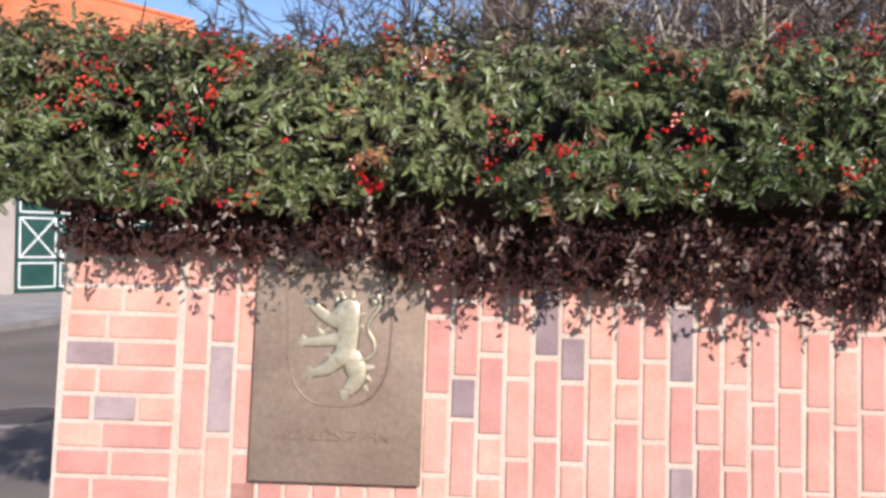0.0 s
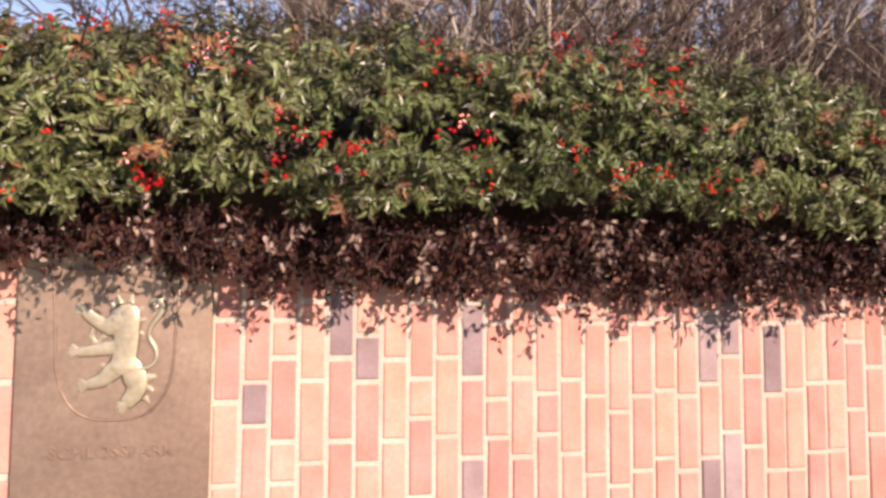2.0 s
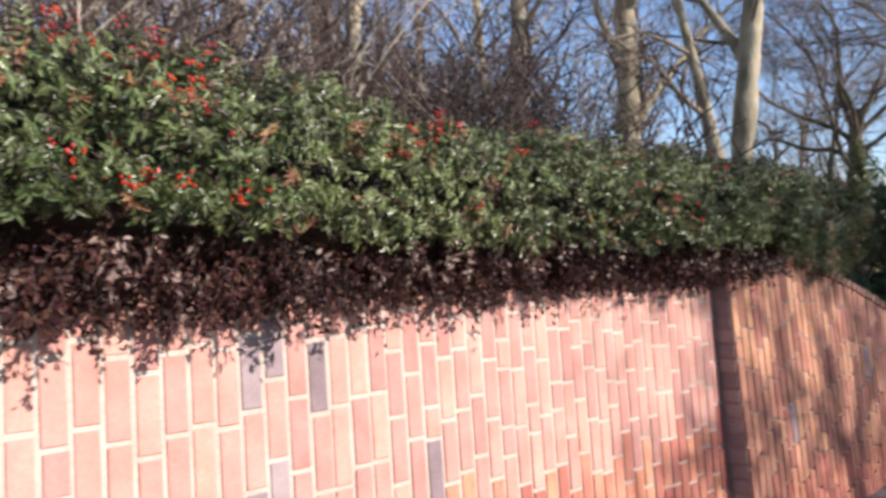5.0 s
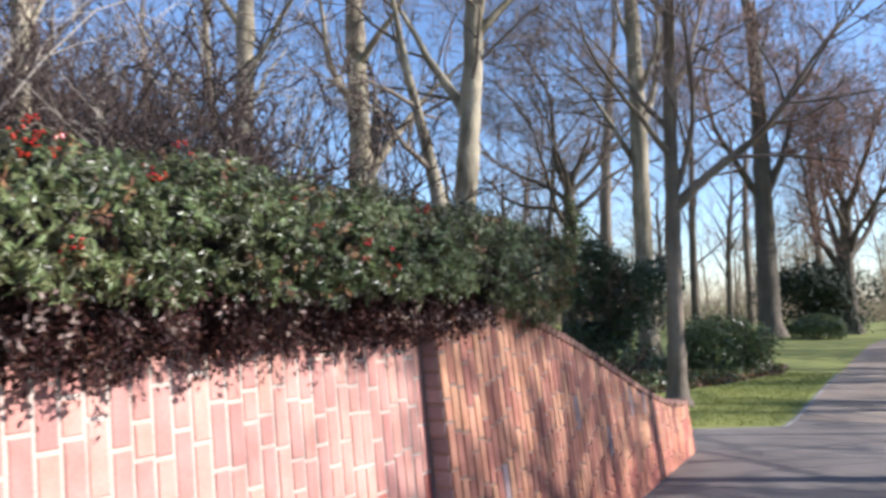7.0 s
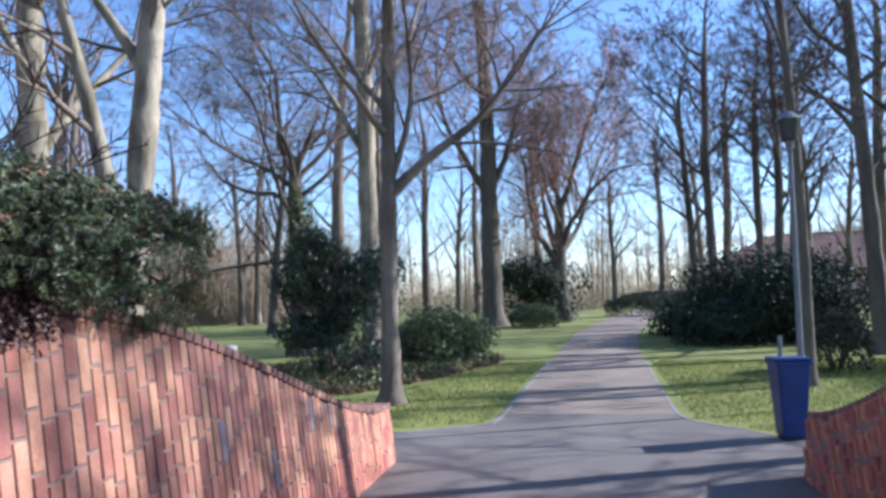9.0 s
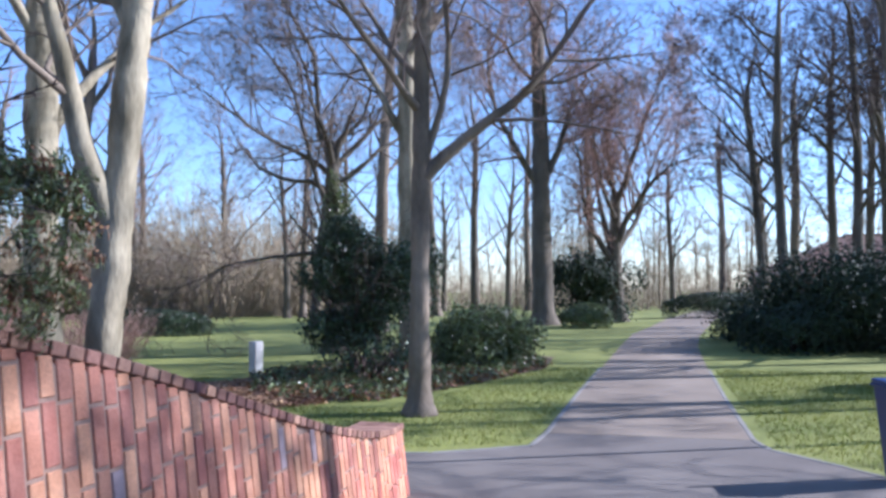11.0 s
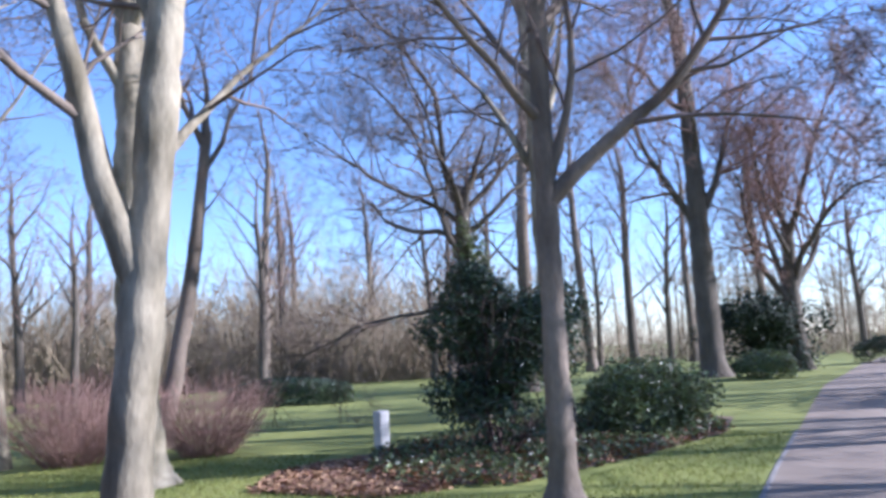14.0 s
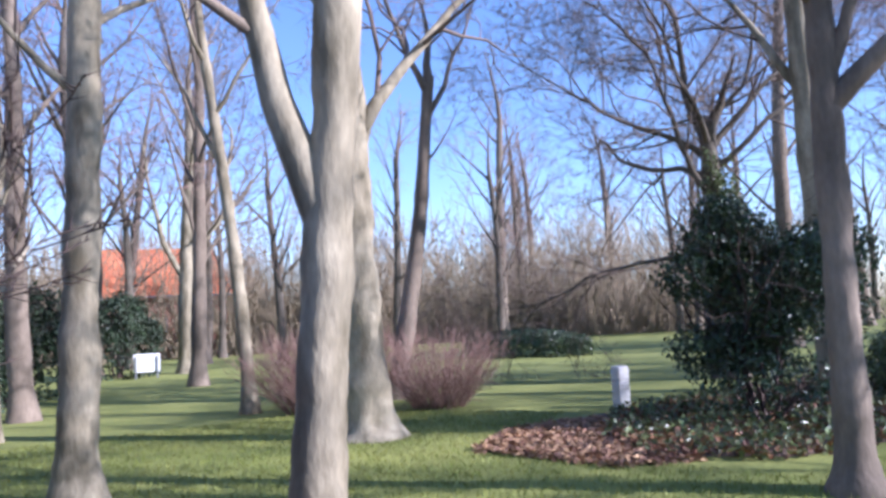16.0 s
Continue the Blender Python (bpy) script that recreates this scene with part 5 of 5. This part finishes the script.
# ---- park trees further off, copied ----
protos = []
for v in range(4):
    rng = np.random.default_rng(500 + v)
    h = 8 + v * 1.3
    protos.append(tree(0, 0, 90 + v, h, 0.2 + 0.03 * v, [(h * (0.35 + 0.62 * i / 8), rng.uniform(0, 360), rng.uniform(40, 66), rng.uniform(2.8, 4.6), 0.07) for i in range(9)],
                       "bare park tree standing far across the lawn", dict(kids=(5, 4, 4, 3), levels=3, thin=0.007, dense=1.3), tuple(rng.normal(0, 0.3, 2)), 0.15, M_BARK_MID if v % 2 else M_BARK_DARK,
                       M_TWIG_GREY if v % 2 else M_TWIG_RED, group="far park trees"))
far = [(46.2, 20.0), (47.5, 19.6), (54, 36.5), (55, 35.6), (40, 27), (36, 24), (50, 12), (52, 8), (47, 9), (58, 3), (57, -2), (54, 6), (62, 8), (60, 14), (66, -6), (58, -8), (50, -8), (48, -14),
       (34, 34), (40, 40), (30, 38), (26, 33), (18, 36), (15, 30), (12, 26), (9, 32), (38, 33), (46, 30), (52, 27), (60, 24), (60, 32), (36, 14), (42, 15), (33, 10), (37, -12), (42, -16), (34, -15),
       (7, 24), (4, 20), (2, 26), (6, 17), (1, 16), (28, 30), (23, 34), (12, 36),
       (12.6, 17.2), (14.6, 19.6), (16.6, 24.6), (13.4, 28), (10.6, 22.4), (24.5, 38), (20.6, 32), (18.5, 21), (11.2, 27.5), (16.2, 34)]
rng = np.random.default_rng(66)
for i, (x, y) in enumerate(far):
    m = pose(x, y, 0, rng.normal(0, 1.5), rng.normal(0, 1.5), rng.uniform(0, 360))
    if i < 4:
        protos[i].matrix_world = m
    else:
        copy_thing(protos[int(rng.integers(0, 4))], m)

# ---- far woods closing the view ----
t, low_t = Tubes(), Tubes()
rng = np.random.default_rng(99)
for i in range(260):
    a = radians(rng.uniform(-30, 128))
    r = rng.uniform(60, 92)
    x, y, h = 8 + r * math.sin(a), r * math.cos(a), rng.uniform(7, 11.5)
    line = limb_line(rng, (x, y, -0.2), (0, 0, 1), h, 0.05, 0.05, 3.0)
    t.add(line, np.linspace(0.13, 0.02, len(line)), 4)
    for k in range(22):
        q = rng.uniform(0.1, 1)
        p = line[int(q * (len(line) - 1))]
        b = limb_line(rng, p, (rng.normal(0, 1), rng.normal(0, 1), 0.8), rng.uniform(1.5, 3.6) * (1.3 - 0.7 * q), 0.18, 0.05, 1.8)
        t.add(b, np.linspace(0.032, 0.014, len(b)), 3)
        for _ in range(5):
            c = limb_line(rng, b[rng.integers(1, len(b))], (rng.normal(0, 1), rng.normal(0, 1), 0.6), rng.uniform(0.6, 1.8), 0.2, 0.04, 9.0)
            t.add(c, np.linspace(0.02, 0.010, len(c)), 3)
for i in range(15000):
    near = i < 8000
    a = radians(rng.uniform(12, 66) if near else rng.uniform(-30, 128))
    r = rng.uniform(46, 60) if near else rng.uniform(52, 92)
    x, y = 8 + r * math.sin(a), r * math.cos(a)
    tall = rng.triangular(2.2, 4.5, 10.5) if near else rng.triangular(1.4, 3.0, 7.0)
    b = limb_line(rng, (x, y, -0.1), (rng.normal(0, 0.4), rng.normal(0, 0.4), 1), tall, 0.16, 0.0, tall / 2)
    low_t.add(b, np.linspace(0.035, 0.012, len(b)), 3)
tagged(part("far_woods", t.mesh("far_woods", M_WOODS), M_WOODS, None), "bare brown woods closing off the park", "woods", kind="stuff")
tagged(part("far_undergrowth", low_t.mesh("far_undergrowth", M_WOODS), M_WOODS, None), "brown leafless undergrowth at the wood's edge", "undergrowth", kind="stuff")

# ---- the bricks, last ----
LEAN_1 = -math.degrees(math.atan(0.095))
# bed joints of the columns beside the plaque, in order along the wall
BEDS = [(1.345, 1.113, 0.883), (1.392, 1.168, 1.047), (1.344, 1.236, 1.0, 0.883), (1.17, 0.937), (1.234, 0.995), (1.30, 1.164, 0.929), (1.229, 0.992), (1.171, 1.055),
        (1.233, 1.0), (1.17, 0.933), (1.107, 0.99), (1.168, 0.93), (1.12, 0.996), (1.161, 0.934), (1.108, 0.869), (1.058,), (1.106, 0.873), (1.122, 0.909), (1.103, 0.865),
        (1.14, 0.904), (1.226, 0.984), (1.162,), (1.336, 1.098, 0.855), (1.114, 0.855)]
lay(wall_1, 0.04 - 0.08, 4.36, top_1, face_1, 0.095, 51, no_plaque, 0.70,
    ((0.086, 1.11), (0.406, 1.22), (0.326, 1.32), (0.726, 1.27), (0.726, 0.86), (1.526, 0.8), (1.606, 0.88), (1.606, 1.32), (1.766, 1.2), (2.246, 0.8), (1.526, 1.24)), joints=BEDS)
for x, beds, dark in ((-0.714, (1.174, 0.928), None), (-0.634, (1.476, 1.243, 0.98), 1.11), (-0.554, (1.395, 1.179, 0.933), None)):
    for zc, long in column(None, 0.6, 1.57, beds):
        brick(wall_1, BRICK_W, round(long, 2), pose(x, face_1(zc) - 0.0025, zc, LEAN_1), dark is not None and abs(zc - dark) < 0.1)
coping(wall_2, 4.9, 9.74, top_2, face_2, 0.34)
coping(wall_3, 5.2, 9.28, top_3, face_3, -0.36)
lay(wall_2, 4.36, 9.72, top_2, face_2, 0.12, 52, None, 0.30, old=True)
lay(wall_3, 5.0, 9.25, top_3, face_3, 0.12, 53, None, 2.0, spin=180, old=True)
rng = np.random.default_rng(54)
for i in range(20):
    # flat courses that finish the wall's end
    z = 0.012 + i * 0.0795
    if z > 1.56:
        break
    left = -1.118 + 0.03 * max(0.0, z - 0.8)
    cuts = [left + 0.003, (-0.98, -0.935, -1.0, -0.95)[i % 4], -0.765] if i != 13 else [left + 0.003, -1.01, -0.875, -0.765]
    for q, (a, b) in enumerate(zip(cuts, cuts[1:])):
        m = pose((a + b) / 2, face_1(z) - 0.0025 - rng.uniform(-0.001, 0.0015), z, LEAN_1)
        brick(wall_1, round(b - a - 0.014, 2), 0.066, m, (i, q) in ((13, 1), (15, 0)))
# upright bricks cut to the plaque's foot
for k in range(-7, 0):
    x = FIRST + k * PITCH + BRICK_W / 2
    brick(wall_1, BRICK_W, 0.15, pose(x, face_1(0.77) - 0.0025, 0.77, LEAN_1), False)
# the flank of the nearer wall end, where the second wall stands forward
# the flank's shade is put into the colour: every brick here is dark
for i in range(19):
    z = 0.05 + i * 0.0795
    for a, b in ((0.012, 0.10), (0.114, 0.20)):
        brick(wall_2, round(b - a, 2), 0.066, pose(4.363, face_2(z) + (a + b) / 2, z, 0, 0, -90), True)
